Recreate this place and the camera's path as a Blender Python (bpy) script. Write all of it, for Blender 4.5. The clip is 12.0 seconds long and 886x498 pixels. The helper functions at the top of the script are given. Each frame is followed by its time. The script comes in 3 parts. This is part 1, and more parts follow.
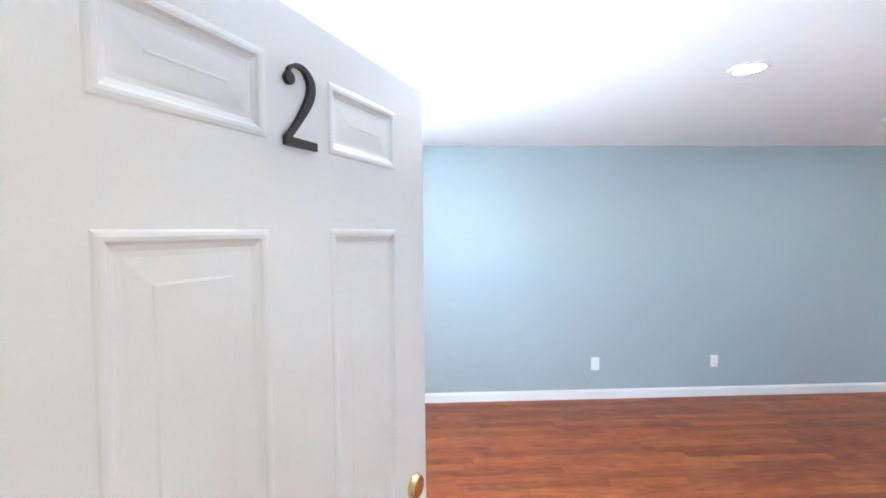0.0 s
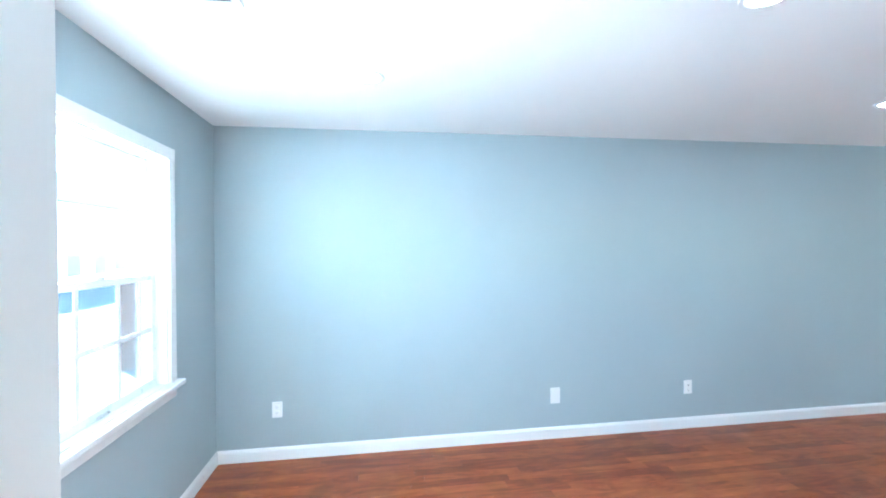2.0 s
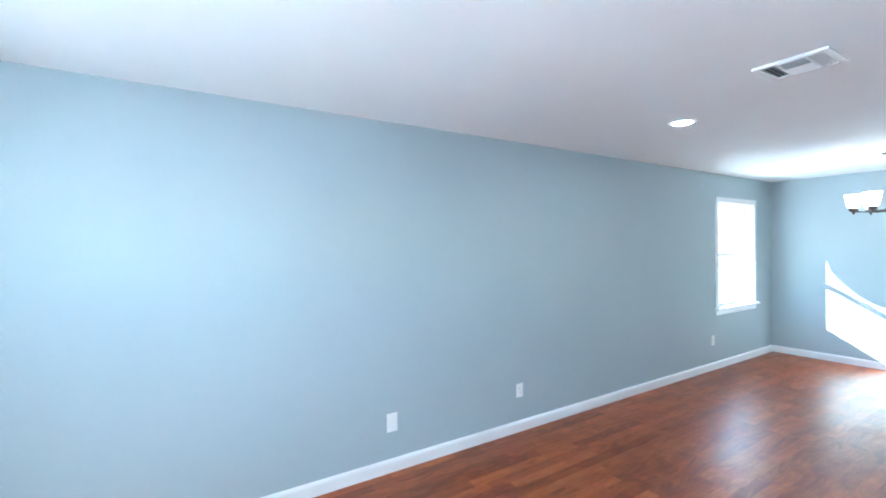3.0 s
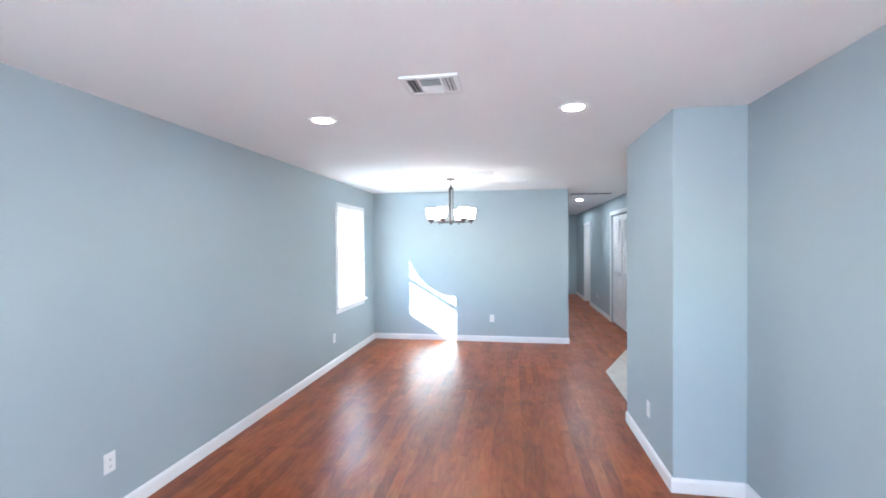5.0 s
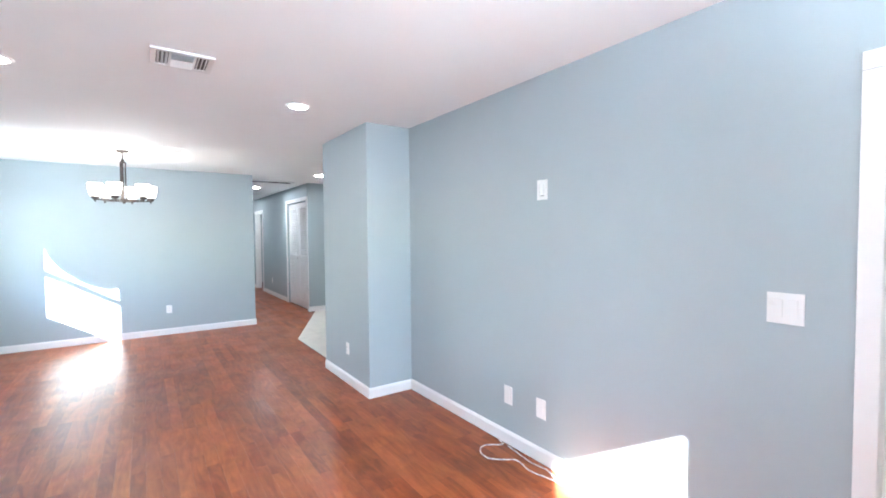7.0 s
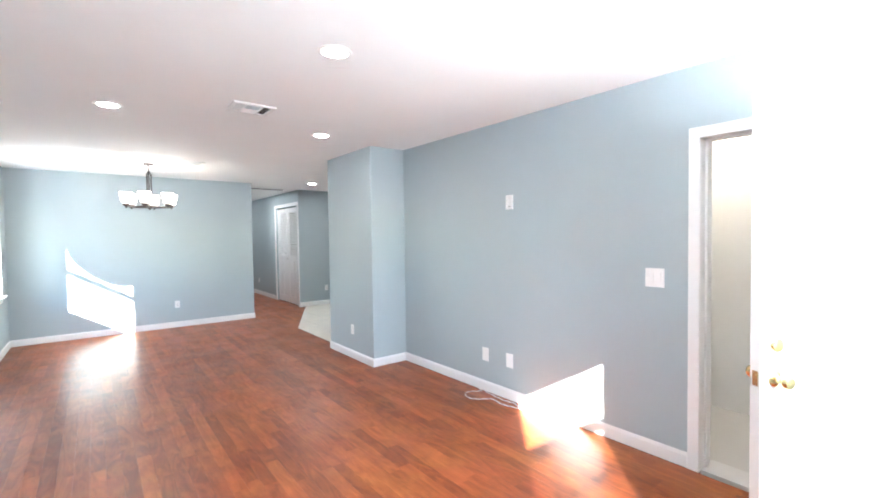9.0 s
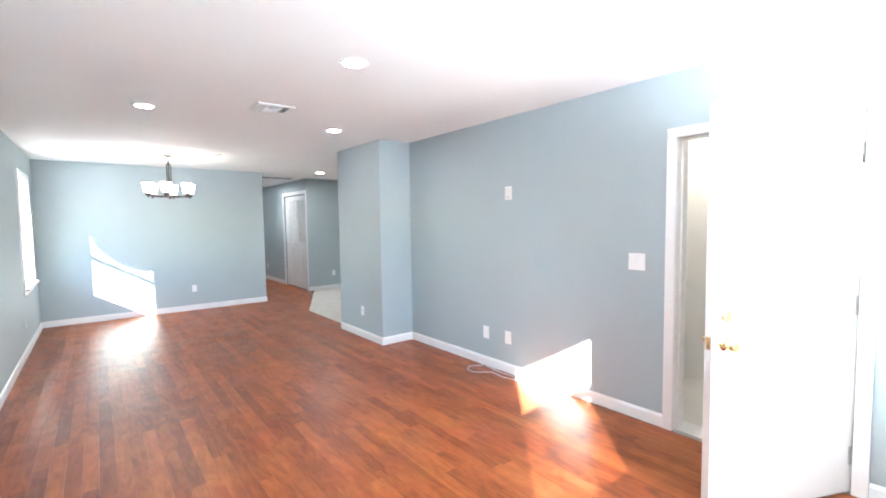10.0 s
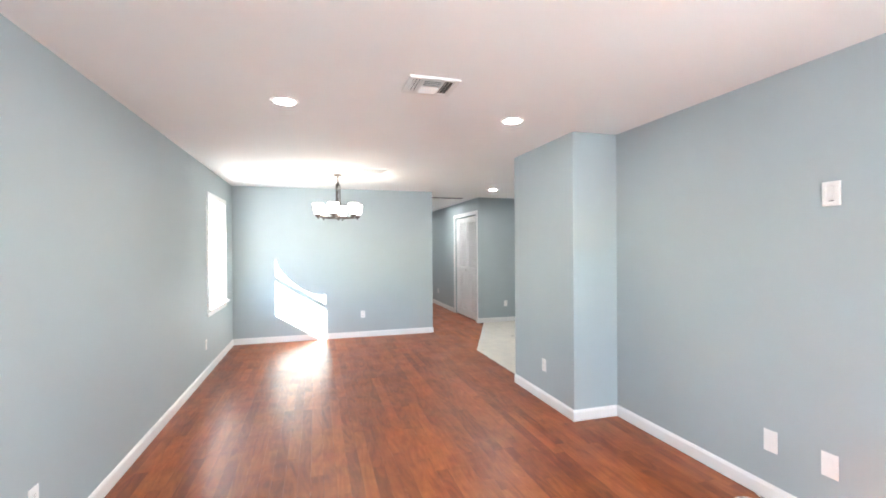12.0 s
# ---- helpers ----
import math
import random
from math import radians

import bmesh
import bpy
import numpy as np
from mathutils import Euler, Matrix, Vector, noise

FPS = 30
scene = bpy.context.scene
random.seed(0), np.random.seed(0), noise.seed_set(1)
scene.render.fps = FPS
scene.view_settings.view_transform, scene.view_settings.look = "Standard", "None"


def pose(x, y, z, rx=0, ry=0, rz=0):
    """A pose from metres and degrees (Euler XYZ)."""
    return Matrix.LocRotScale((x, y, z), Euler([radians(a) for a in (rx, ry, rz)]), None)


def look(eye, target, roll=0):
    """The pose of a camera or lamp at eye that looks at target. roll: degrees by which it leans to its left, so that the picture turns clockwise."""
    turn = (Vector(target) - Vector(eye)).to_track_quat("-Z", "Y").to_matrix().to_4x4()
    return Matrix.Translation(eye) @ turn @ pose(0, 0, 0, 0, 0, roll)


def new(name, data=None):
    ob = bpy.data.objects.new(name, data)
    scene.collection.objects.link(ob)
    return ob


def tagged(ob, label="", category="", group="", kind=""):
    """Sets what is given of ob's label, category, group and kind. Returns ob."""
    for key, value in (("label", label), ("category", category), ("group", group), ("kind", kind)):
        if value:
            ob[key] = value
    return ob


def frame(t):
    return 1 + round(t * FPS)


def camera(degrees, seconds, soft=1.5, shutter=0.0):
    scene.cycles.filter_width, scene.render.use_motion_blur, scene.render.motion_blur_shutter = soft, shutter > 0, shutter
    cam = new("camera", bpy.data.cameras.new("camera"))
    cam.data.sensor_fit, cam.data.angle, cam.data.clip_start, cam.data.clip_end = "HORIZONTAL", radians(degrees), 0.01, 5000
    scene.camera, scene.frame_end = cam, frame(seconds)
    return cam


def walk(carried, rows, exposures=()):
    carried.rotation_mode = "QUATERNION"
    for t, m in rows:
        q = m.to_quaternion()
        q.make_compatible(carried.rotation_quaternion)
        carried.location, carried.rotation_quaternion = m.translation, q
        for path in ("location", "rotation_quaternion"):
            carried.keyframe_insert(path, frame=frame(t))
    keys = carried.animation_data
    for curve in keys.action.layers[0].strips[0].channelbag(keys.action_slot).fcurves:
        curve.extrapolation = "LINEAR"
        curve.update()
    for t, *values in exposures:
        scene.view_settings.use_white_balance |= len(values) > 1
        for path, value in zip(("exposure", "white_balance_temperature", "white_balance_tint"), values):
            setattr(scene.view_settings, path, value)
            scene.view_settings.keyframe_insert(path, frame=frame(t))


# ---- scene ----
cam = camera(91.4, 12.0, soft=1.8)
PATH = [
    (0, (4.089, 0.934, 1.643), (2.093, 1.015, 1.561), -0.5),
    (0.5, (3.918, 0.963, 1.64), (1.922, 1.053, 1.557), -0.3),
    (1, (3.71, 0.97, 1.626), (1.716, 1.115, 1.565), -0.3),
    (1.5, (3.49, 1.048, 1.642), (1.502, 1.259, 1.588), -0.2),
    (1.8, (3.388, 1.118, 1.59), (1.405, 1.376, 1.562), -0.3),
    (2, (3.323, 1.167, 1.551), (1.345, 1.463, 1.543), -0.5),
    (2.5, (3.077, 1.178, 1.55), (1.182, 1.818, 1.524), -0.7),
    (3, (2.744, 1.273, 1.575), (1.053, 2.342, 1.56), -0.6),
    (3.2, (2.69, 1.34, 1.579), (1.08, 2.526, 1.571), -0.6),
    (4.8, (2.337, 1.633, 1.598), (1.819, 3.564, 1.572), -0.4),
    (5, (2.306, 1.616, 1.602), (1.988, 3.591, 1.574), -0.4),
    (5.5, (2.206, 1.506, 1.556), (2.374, 3.499, 1.531), -0.5),
    (6, (2.076, 1.365, 1.517), (2.712, 3.261, 1.466), -0.5),
    (6.5, (1.892, 1.228, 1.491), (2.862, 2.976, 1.422), -0.4),
    (7, (1.692, 1.05, 1.463), (2.828, 2.694, 1.392), -0.5),
    (7.2, (1.612, 0.975, 1.45), (2.782, 2.595, 1.378), -0.5),
    (8.8, (0.995, 0.431, 1.436), (2.255, 1.983, 1.381), -0.6),
    (9, (0.93, 0.363, 1.445), (2.186, 1.919, 1.385), -0.7),
    (9.5, (0.789, 0.217, 1.439), (2.045, 1.771, 1.361), -0.6),
    (10, (0.69, 0.109, 1.467), (1.937, 1.667, 1.342), -0.8),
    (10.5, (0.675, 0.091, 1.445), (1.898, 1.666, 1.301), -0.6),
    (11, (0.743, 0.196, 1.466), (1.926, 1.803, 1.333), -0.7),
    (11.5, (0.86, 0.43, 1.45), (1.922, 2.123, 1.377), -0.5),
    (11.8, (1.035, 0.893, 1.456), (1.861, 2.714, 1.448), -0.5),
    (12, (1.23, 1.372, 1.47), (1.794, 3.29, 1.464), -0.4),
]
EXPOSURE = [(0, 4.25, 5500, 5), (1, 4.15, 5080, 1), (2, 4.4, 5020, -4), (3.2, 4.12, 5100, 0), (5, 4.35, 5520, 7), (7, 4.5, 5800, 8), (9, 4.45, 6100, 8), (11, 4.47, 6050, 7), (12, 4.5, 6450, 9)]
walk(cam, [(t, look(eye, target, roll)) for t, eye, target, roll in PATH], EXPOSURE)
# ---- world and sun ----
SUN_WAY = Vector((0.710, 0.703, -0.433)).normalized()
world = bpy.data.worlds.new("world")
scene.world = world
world.use_nodes = True
wn = world.node_tree
sky = wn.nodes.new("ShaderNodeTexSky")
sky.sky_type, sky.sun_disc = "NISHITA", False
sky.dust_density, sky.air_density = 0.0, 1.0
sky.sun_elevation = radians(23.4)
sky.sun_rotation = math.atan2(-0.710, -0.703)
wn.links.new(sky.outputs[0], wn.nodes["Background"].inputs[0])
wn.nodes["Background"].inputs[1].default_value = 0.15
sun = new("sun", bpy.data.lights.new("sun", "SUN"))
sun.data.energy, sun.data.angle, sun.data.color = 5.0, radians(0.53), (1.0, 0.93, 0.83)
sun.matrix_world = look((-6, -7, 5), Vector((-6, -7, 5)) + SUN_WAY)



def window_light(name, m, width, height, watts):
    """Skylight in a window's opening, shining into the room."""
    lamp = new(name, bpy.data.lights.new(name, "AREA"))
    lamp.data.shape, lamp.data.size, lamp.data.size_y = "RECTANGLE", width, height
    lamp.data.energy, lamp.data.color = watts, (0.95, 0.97, 1.0)
    lamp.matrix_world = m


window_light("skylight_front", look((2.59, -0.18, 1.43), (2.59, 1.0, 1.43)), 0.88, 1.22, 11.0)
window_light("skylight_upper", look((1.2, -0.30, 1.96), (1.0, 1.0, 0.9)), 0.95, 0.45, 0.6)
window_light("skylight_dining", look((-0.18, 7.5625, 1.42), (1.0, 7.5625, 1.42)), 0.92, 1.3, 0.5)

# ---- plan, in metres ----
H = 2.44            # ceiling
W = 3.74            # east wall of the living room
L = 8.63            # north wall of the dining end
XB, Y1, Y2 = 3.31, 4.555, 5.67   # pier that stands out from the east wall
XE = 3.17           # end of the north wall, west side of the hall
XH = 4.25           # east side of the hall
YK = 9.24           # wall between kitchen and hall closet
YEND = 15.4         # end of the hall
XK = 6.1            # east side of the kitchen
TW = 0.15           # outer walls
DOOR_A, DOOR_B, DOOR_H = 0.49, 1.40, 2.005


# ---- materials ----
def material(name, base, rough=0.5, metal=0.0, spec=0.5):
    m = bpy.data.materials.new(name)
    m.use_nodes = True
    b = m.node_tree.nodes["Principled BSDF"]
    b.inputs["Base Color"].default_value = (*base, 1)
    b.inputs["Roughness"].default_value = rough
    b.inputs["Metallic"].default_value = metal
    b.inputs["Specular IOR Level"].default_value = spec
    return m


def nd(m, kind, **values):
    n = m.node_tree.nodes.new(kind)
    for k, v in values.items():
        n.inputs[k].default_value = v
    return n


def wire(m, a, b):
    m.node_tree.links.new(a, b)


def mottled(name, base, rough, spread=0.06, big=1.2, fine=180.0, bump=0.05, metal=0.0, spec=0.5, rough_spread=0.08):
    """A surface with slow unevenness of colour and gloss, and a fine relief."""
    m = material(name, base, rough, metal, spec)
    b = m.node_tree.nodes["Principled BSDF"]
    co = nd(m, "ShaderNodeTexCoord")
    n1 = nd(m, "ShaderNodeTexNoise", Scale=big, Detail=5.0, Roughness=0.6)
    n2 = nd(m, "ShaderNodeTexNoise", Scale=fine, Detail=3.0, Roughness=0.6)
    wire(m, co.outputs["Object"], n1.inputs["Vector"])
    wire(m, co.outputs["Object"], n2.inputs["Vector"])
    hsv = nd(m, "ShaderNodeHueSaturation", Color=(*base, 1))
    mr = nd(m, "ShaderNodeMapRange")
    mr.inputs["From Min"].default_value, mr.inputs["From Max"].default_value = 0.3, 0.7
    mr.inputs["To Min"].default_value, mr.inputs["To Max"].default_value = 1 - spread, 1 + spread
    wire(m, n1.outputs["Fac"], mr.inputs["Value"])
    wire(m, mr.outputs["Result"], hsv.inputs["Value"])
    wire(m, hsv.outputs["Color"], b.inputs["Base Color"])
    mr2 = nd(m, "ShaderNodeMapRange")
    mr2.inputs["From Min"].default_value, mr2.inputs["From Max"].default_value = 0.3, 0.7
    mr2.inputs["To Min"].default_value, mr2.inputs["To Max"].default_value = max(0.02, rough - rough_spread), min(1, rough + rough_spread)
    wire(m, n1.outputs["Fac"], mr2.inputs["Value"])
    wire(m, mr2.outputs["Result"], b.inputs["Roughness"])
    bp = nd(m, "ShaderNodeBump", Strength=bump, Distance=0.002)
    wire(m, n2.outputs["Fac"], bp.inputs["Height"])
    wire(m, bp.outputs["Normal"], b.inputs["Normal"])
    return m


def place_out(m):
    """The world position, as a texture vector."""
    return nd(m, "ShaderNodeNewGeometry").outputs["Position"]


def wood_floor(name, island):
    """Red-brown stained oak strips; each board has its own tone and grain."""
    m = material(name, (0.2, 0.06, 0.025), 0.3, 0.0, 0.42)
    b = m.node_tree.nodes["Principled BSDF"]
    co = nd(m, "ShaderNodeTexCoord")
    if island:
        rnd = nd(m, "ShaderNodeNewGeometry").outputs["Random Per Island"]
    else:
        rnd = nd(m, "ShaderNodeObjectInfo").outputs["Random"]
    shift = nd(m, "ShaderNodeMath")
    shift.operation = "MULTIPLY"
    shift.inputs[1].default_value = 57.0
    wire(m, rnd, shift.inputs[0])
    comb = nd(m, "ShaderNodeCombineXYZ")
    wire(m, shift.outputs[0], comb.inputs["X"])
    wire(m, shift.outputs[0], comb.inputs["Z"])
    add = nd(m, "ShaderNodeVectorMath")
    wire(m, co.outputs["Object"], add.inputs[0])
    wire(m, comb.outputs[0], add.inputs[1])
    mp = nd(m, "ShaderNodeMapping")
    mp.inputs["Scale"].default_value = (9.0, 1.9, 9.0)
    wire(m, add.outputs[0], mp.inputs["Vector"])
    warp = nd(m, "ShaderNodeTexNoise", Scale=1.0, Detail=4.0, Roughness=0.5, Distortion=2.8)
    wire(m, mp.outputs[0], warp.inputs["Vector"])
    mp2 = nd(m, "ShaderNodeMapping")
    mp2.inputs["Scale"].default_value = (150.0, 7.0, 150.0)
    wire(m, add.outputs[0], mp2.inputs["Vector"])
    pore = nd(m, "ShaderNodeTexNoise", Scale=1.0, Detail=3.0, Roughness=0.7)
    wire(m, mp2.outputs[0], pore.inputs["Vector"])
    ramp = nd(m, "ShaderNodeValToRGB")
    els = ramp.color_ramp.elements
    els[0].position, els[0].color = 0.22, (0.180, 0.040, 0.011, 1)
    els[1].position, els[1].color = 0.80, (0.405, 0.111, 0.030, 1)
    mid = els.new(0.5)
    mid.color = (0.292, 0.072, 0.0185, 1)
    tone = nd(m, "ShaderNodeMath")
    tone.operation = "MULTIPLY_ADD"
    tone.inputs[1].default_value, tone.inputs[2].default_value = 0.40, -0.215
    wire(m, rnd, tone.inputs[0])
    total = nd(m, "ShaderNodeMath")
    wire(m, warp.outputs["Fac"], total.inputs[0])
    wire(m, tone.outputs[0], total.inputs[1])
    wire(m, total.outputs[0], ramp.inputs["Fac"])
    mix = nd(m, "ShaderNodeMixRGB")
    mix.blend_type = "MULTIPLY"
    pr = nd(m, "ShaderNodeValToRGB")
    pr.color_ramp.elements[0].position, pr.color_ramp.elements[0].color = 0.38, (0.5, 0.45, 0.42, 1)
    pr.color_ramp.elements[1].position, pr.color_ramp.elements[1].color = 0.52, (1, 1, 1, 1)
    wire(m, pore.outputs["Fac"], pr.inputs["Fac"])
    mix.inputs["Fac"].default_value = 0.22
    wire(m, ramp.outputs["Color"], mix.inputs["Color1"])
    wire(m, pr.outputs["Color"], mix.inputs["Color2"])
    stain = nd(m, "ShaderNodeTexNoise", Scale=4.5, Detail=5.0, Roughness=0.62, Distortion=0.8)
    place = nd(m, "ShaderNodeNewGeometry")
    wire(m, place.outputs["Position"], stain.inputs["Vector"])
    sr = nd(m, "ShaderNodeMapRange")
    sr.inputs["From Min"].default_value, sr.inputs["From Max"].default_value = 0.32, 0.68
    sr.inputs["To Min"].default_value, sr.inputs["To Max"].default_value = 0.82, 1.12
    wire(m, stain.outputs["Fac"], sr.inputs["Value"])
    sv = nd(m, "ShaderNodeHueSaturation")
    wire(m, sr.outputs["Result"], sv.inputs["Value"])
    blotch = nd(m, "ShaderNodeTexNoise", Scale=2.6, Detail=3.0, Roughness=0.55, Distortion=1.0)
    wire(m, place_out(m), blotch.inputs["Vector"])
    hue = nd(m, "ShaderNodeMapRange")
    hue.inputs["From Min"].default_value, hue.inputs["From Max"].default_value = 0.3, 0.7
    hue.inputs["To Min"].default_value, hue.inputs["To Max"].default_value = 0.4945, 0.505
    wire(m, blotch.outputs["Fac"], hue.inputs["Value"])
    wire(m, hue.outputs["Result"], sv.inputs["Hue"])
    wire(m, mix.outputs["Color"], sv.inputs["Color"])
    wire(m, sv.outputs["Color"], b.inputs["Base Color"])
    wear = nd(m, "ShaderNodeTexNoise", Scale=3.0, Detail=2.0, Roughness=0.5)
    geo = nd(m, "ShaderNodeNewGeometry")
    wire(m, geo.outputs["Position"], wear.inputs["Vector"])
    wr = nd(m, "ShaderNodeMapRange")
    wr.inputs["From Min"].default_value, wr.inputs["From Max"].default_value = 0.3, 0.7
    wr.inputs["To Min"].default_value, wr.inputs["To Max"].default_value = 0.32, 0.41
    wire(m, wear.outputs["Fac"], wr.inputs["Value"])
    wire(m, wr.outputs["Result"], b.inputs["Roughness"])
    bp = nd(m, "ShaderNodeBump", Strength=0.12, Distance=0.001)
    wire(m, pore.outputs["Fac"], bp.inputs["Height"])
    wire(m, bp.outputs["Normal"], b.inputs["Normal"])
    return m


def glowing(name, colour, strength):
    m = material(name, (0.9, 0.9, 0.88), 0.4)
    b = m.node_tree.nodes["Principled BSDF"]
    b.inputs["Emission Color"].default_value = (*colour, 1)
    b.inputs["Emission Strength"].default_value = strength
    return m


PAINT = mottled("blue_grey_wall_paint", (0.402, 0.468, 0.497), 0.6, 0.03, 0.9, 420.0, 0.10, spec=0.35, rough_spread=0.05)
CEIL = mottled("white_ceiling_paint", (0.885, 0.89, 0.885), 0.75, 0.02, 0.8, 300.0, 0.12)
TRIM = mottled("white_trim_paint", (0.82, 0.82, 0.82), 0.35, 0.02, 3.0, 160.0, 0.04)
DOORPAINT = mottled("white_door_paint", (0.80, 0.79, 0.775), 0.38, 0.025, 2.5, 220.0, 0.06)
VINYL = mottled("white_vinyl", (0.84, 0.85, 0.86), 0.3, 0.02, 4.0, 120.0, 0.02)
PLASTIC = mottled("white_plastic", (0.83, 0.83, 0.82), 0.3, 0.015, 8.0, 200.0, 0.02)
# near-black colour for the shade in slots, hatch gaps and the closet
SLOT_SHADE = material("slot_shade", (0.03, 0.03, 0.03), 0.6)
# dark colour for the shade inside the vents and the cable slot
HOLE_SHADE = mottled("hole_shade", (0.12, 0.12, 0.12), 0.7, 0.1, 6.0)
VENTPAINT = mottled("white_vent_enamel", (0.80, 0.80, 0.79), 0.4, 0.02, 5.0)
BRASS = mottled("polished_brass", (0.78, 0.60, 0.30), 0.2, 0.05, 20.0, 300.0, 0.02, metal=1.0)
STEEL = mottled("satin_nickel", (0.62, 0.61, 0.60), 0.3, 0.05, 20.0, 300.0, 0.02, metal=1.0)
THRESH = mottled("dull_aluminium", (0.62, 0.62, 0.61), 0.6, 0.05, 8.0, 200.0, 0.05, metal=0.3)
BRONZE = mottled("dark_bronze", (0.075, 0.066, 0.062), 0.38, 0.12, 14.0, 260.0, 0.03, metal=0.6)
NUMBER = mottled("black_metal_number", (0.035, 0.028, 0.025), 0.4, 0.1, 20.0, 240.0, 0.05, metal=0.4)
CORD = mottled("white_cord", (0.80, 0.79, 0.76), 0.7, 0.06, 60.0, 900.0, 0.3)
CORDGREY = mottled("grey_violet_cord", (0.42, 0.40, 0.47), 0.7, 0.06, 60.0, 900.0, 0.3)
TILE = mottled("pale_stone_tile", (0.74, 0.70, 0.63), 0.35, 0.10, 5.0, 60.0, 0.06)
GROUT = mottled("grey_grout", (0.40, 0.39, 0.37), 0.85, 0.08, 8.0)
SUB = mottled("dark_subfloor", (0.06, 0.03, 0.02), 0.8, 0.1, 5.0)
PLANK = wood_floor("stained_oak_board", False)
PLANKS = wood_floor("stained_oak_boards", True)
LENS = glowing("lit_lens", (1.0, 0.95, 0.90), 8.0)
HALL_LENS = glowing("lit_hall_lens", (1.0, 0.97, 0.94), 24.0)
SHADE = glowing("lit_opal_glass", (1.0, 0.90, 0.76), 0.75)
ENTRY_GLOW = glowing("lit_opal_bowl", (1.0, 0.85, 0.68), 2.9)
CONCRETE = mottled("pale_concrete", (0.52, 0.51, 0.49), 0.85, 0.10, 0.7, 40.0, 0.3)
ENTRYPAINT = mottled("white_entry_paint", (0.84, 0.83, 0.82), 0.6, 0.03, 1.2, 260.0, 0.08)
SIDING = mottled("white_siding", (0.70, 0.70, 0.69), 0.6, 0.04, 1.0, 60.0, 0.1)
CANVAS = mottled("white_canvas", (0.78, 0.77, 0.74), 0.9, 0.05, 3.0, 300.0, 0.2)
BRICK = mottled("red_brick", (0.40, 0.24, 0.19), 0.85, 0.2, 6.0, 60.0, 0.4)
ROOFING = mottled("grey_shingle", (0.16, 0.16, 0.17), 0.9, 0.2, 3.0, 40.0, 0.4)
DARKGLASS = material("dark_window_glass", (0.10, 0.14, 0.17), 0.08)
SCREEN = material("insect_screen", (0.16, 0.17, 0.18), 0.7)
SCREEN.node_tree.nodes["Principled BSDF"].inputs["Alpha"].default_value = 0.6
GLASS = material("window_glass", (1, 1, 1), 0.0)
# thin clear panes: straight through, with a faint mirror gloss
_clear = nd(GLASS, "ShaderNodeBsdfTransparent", Color=(0.97, 0.985, 0.98, 1))
_gloss = nd(GLASS, "ShaderNodeBsdfGlossy", Roughness=0.02)
_pane = nd(GLASS, "ShaderNodeMixShader")
_pane.inputs[0].default_value = 0.045
wire(GLASS, _clear.outputs[0], _pane.inputs[1])
wire(GLASS, _gloss.outputs[0], _pane.inputs[2])
wire(GLASS, _pane.outputs[0], GLASS.node_tree.nodes["Material Output"].inputs["Surface"])


# ---- mesh helpers ----
def box(bm, x0, y0, z0, x1, y1, z1, bevel=0.0):
    vs = [bm.verts.new((x, y, z)) for z in (z0, z1) for y in (y0, y1) for x in (x0, x1)]
    fs = [bm.faces.new([vs[i] for i in q]) for q in ((0, 2, 3, 1), (4, 5, 7, 6), (0, 1, 5, 4), (2, 6, 7, 3), (0, 4, 6, 2), (1, 3, 7, 5))]
    if bevel:
        es = list({e for f in fs for e in f.edges})
        bmesh.ops.bevel(bm, geom=es, offset=bevel, segments=2, affect="EDGES", profile=0.6)
    return bm


def boxes(*rows, bevel=0.0):
    bm = bmesh.new()
    for r in rows:
        box(bm, *r, bevel=bevel)
    return bm


def lathe(bm, profile, n=32, cx=0.0, cy=0.0, axis="z"):
    """A turned body from rows of (radius, height)."""
    rings = []
    for r, h in profile:
        ring = []
        for k in range(n):
            a = 2 * math.pi * k / n
            u, v = r * math.cos(a), r * math.sin(a)
            ring.append(bm.verts.new((cx + u, cy + v, h) if axis == "z" else (cx + u, h, cy + v)))
        rings.append(ring)
    for a, b in zip(rings, rings[1:]):
        for k in range(n):
            bm.faces.new((a[k], a[(k + 1) % n], b[(k + 1) % n], b[k]))
    bm.faces.new(rings[0][::-1])
    bm.faces.new(rings[-1])
    bmesh.ops.recalc_face_normals(bm, faces=bm.faces)
    return bm


def to_mesh(name, bm, mat, smooth=False):
    me = bpy.data.meshes.new(name)
    bm.to_mesh(me)
    bm.free()
    me.materials.append(mat)
    if smooth:
        me.polygons.foreach_set("use_smooth", [True] * len(me.polygons))
        me.set_sharp_from_angle(angle=radians(40))
    return me


def part(name, bm, mat, parent, label="", smooth=False):
    ob = new(name, to_mesh(name, bm, mat, smooth))
    ob.parent = parent
    return tagged(ob, label) if label else ob


def structure(name, bm, mat, label, category):
    return tagged(new(name, to_mesh(name, bm, mat)), label, category, kind="structure")


def thing(name, m, label, category, group="", kind=""):
    ob = new(name)
    ob.empty_display_size = 0.1
    ob.matrix_basis = m
    return tagged(ob, label, category, group, kind)


def wall_x(x0, x1, ya, yb, holes=(), z1=H):
    """A wall along y between x0 and x1, with holes (y0, y1, z0, z1) through it."""
    bm = bmesh.new()
    y = ya
    for a, b, lo, hi in sorted(holes):
        box(bm, x0, y, 0, x1, a, z1)
        if lo > 0:
            box(bm, x0, a, 0, x1, b, lo)
        box(bm, x0, a, hi, x1, b, z1)
        y = b
    box(bm, x0, y, 0, x1, yb, z1)
    return bm


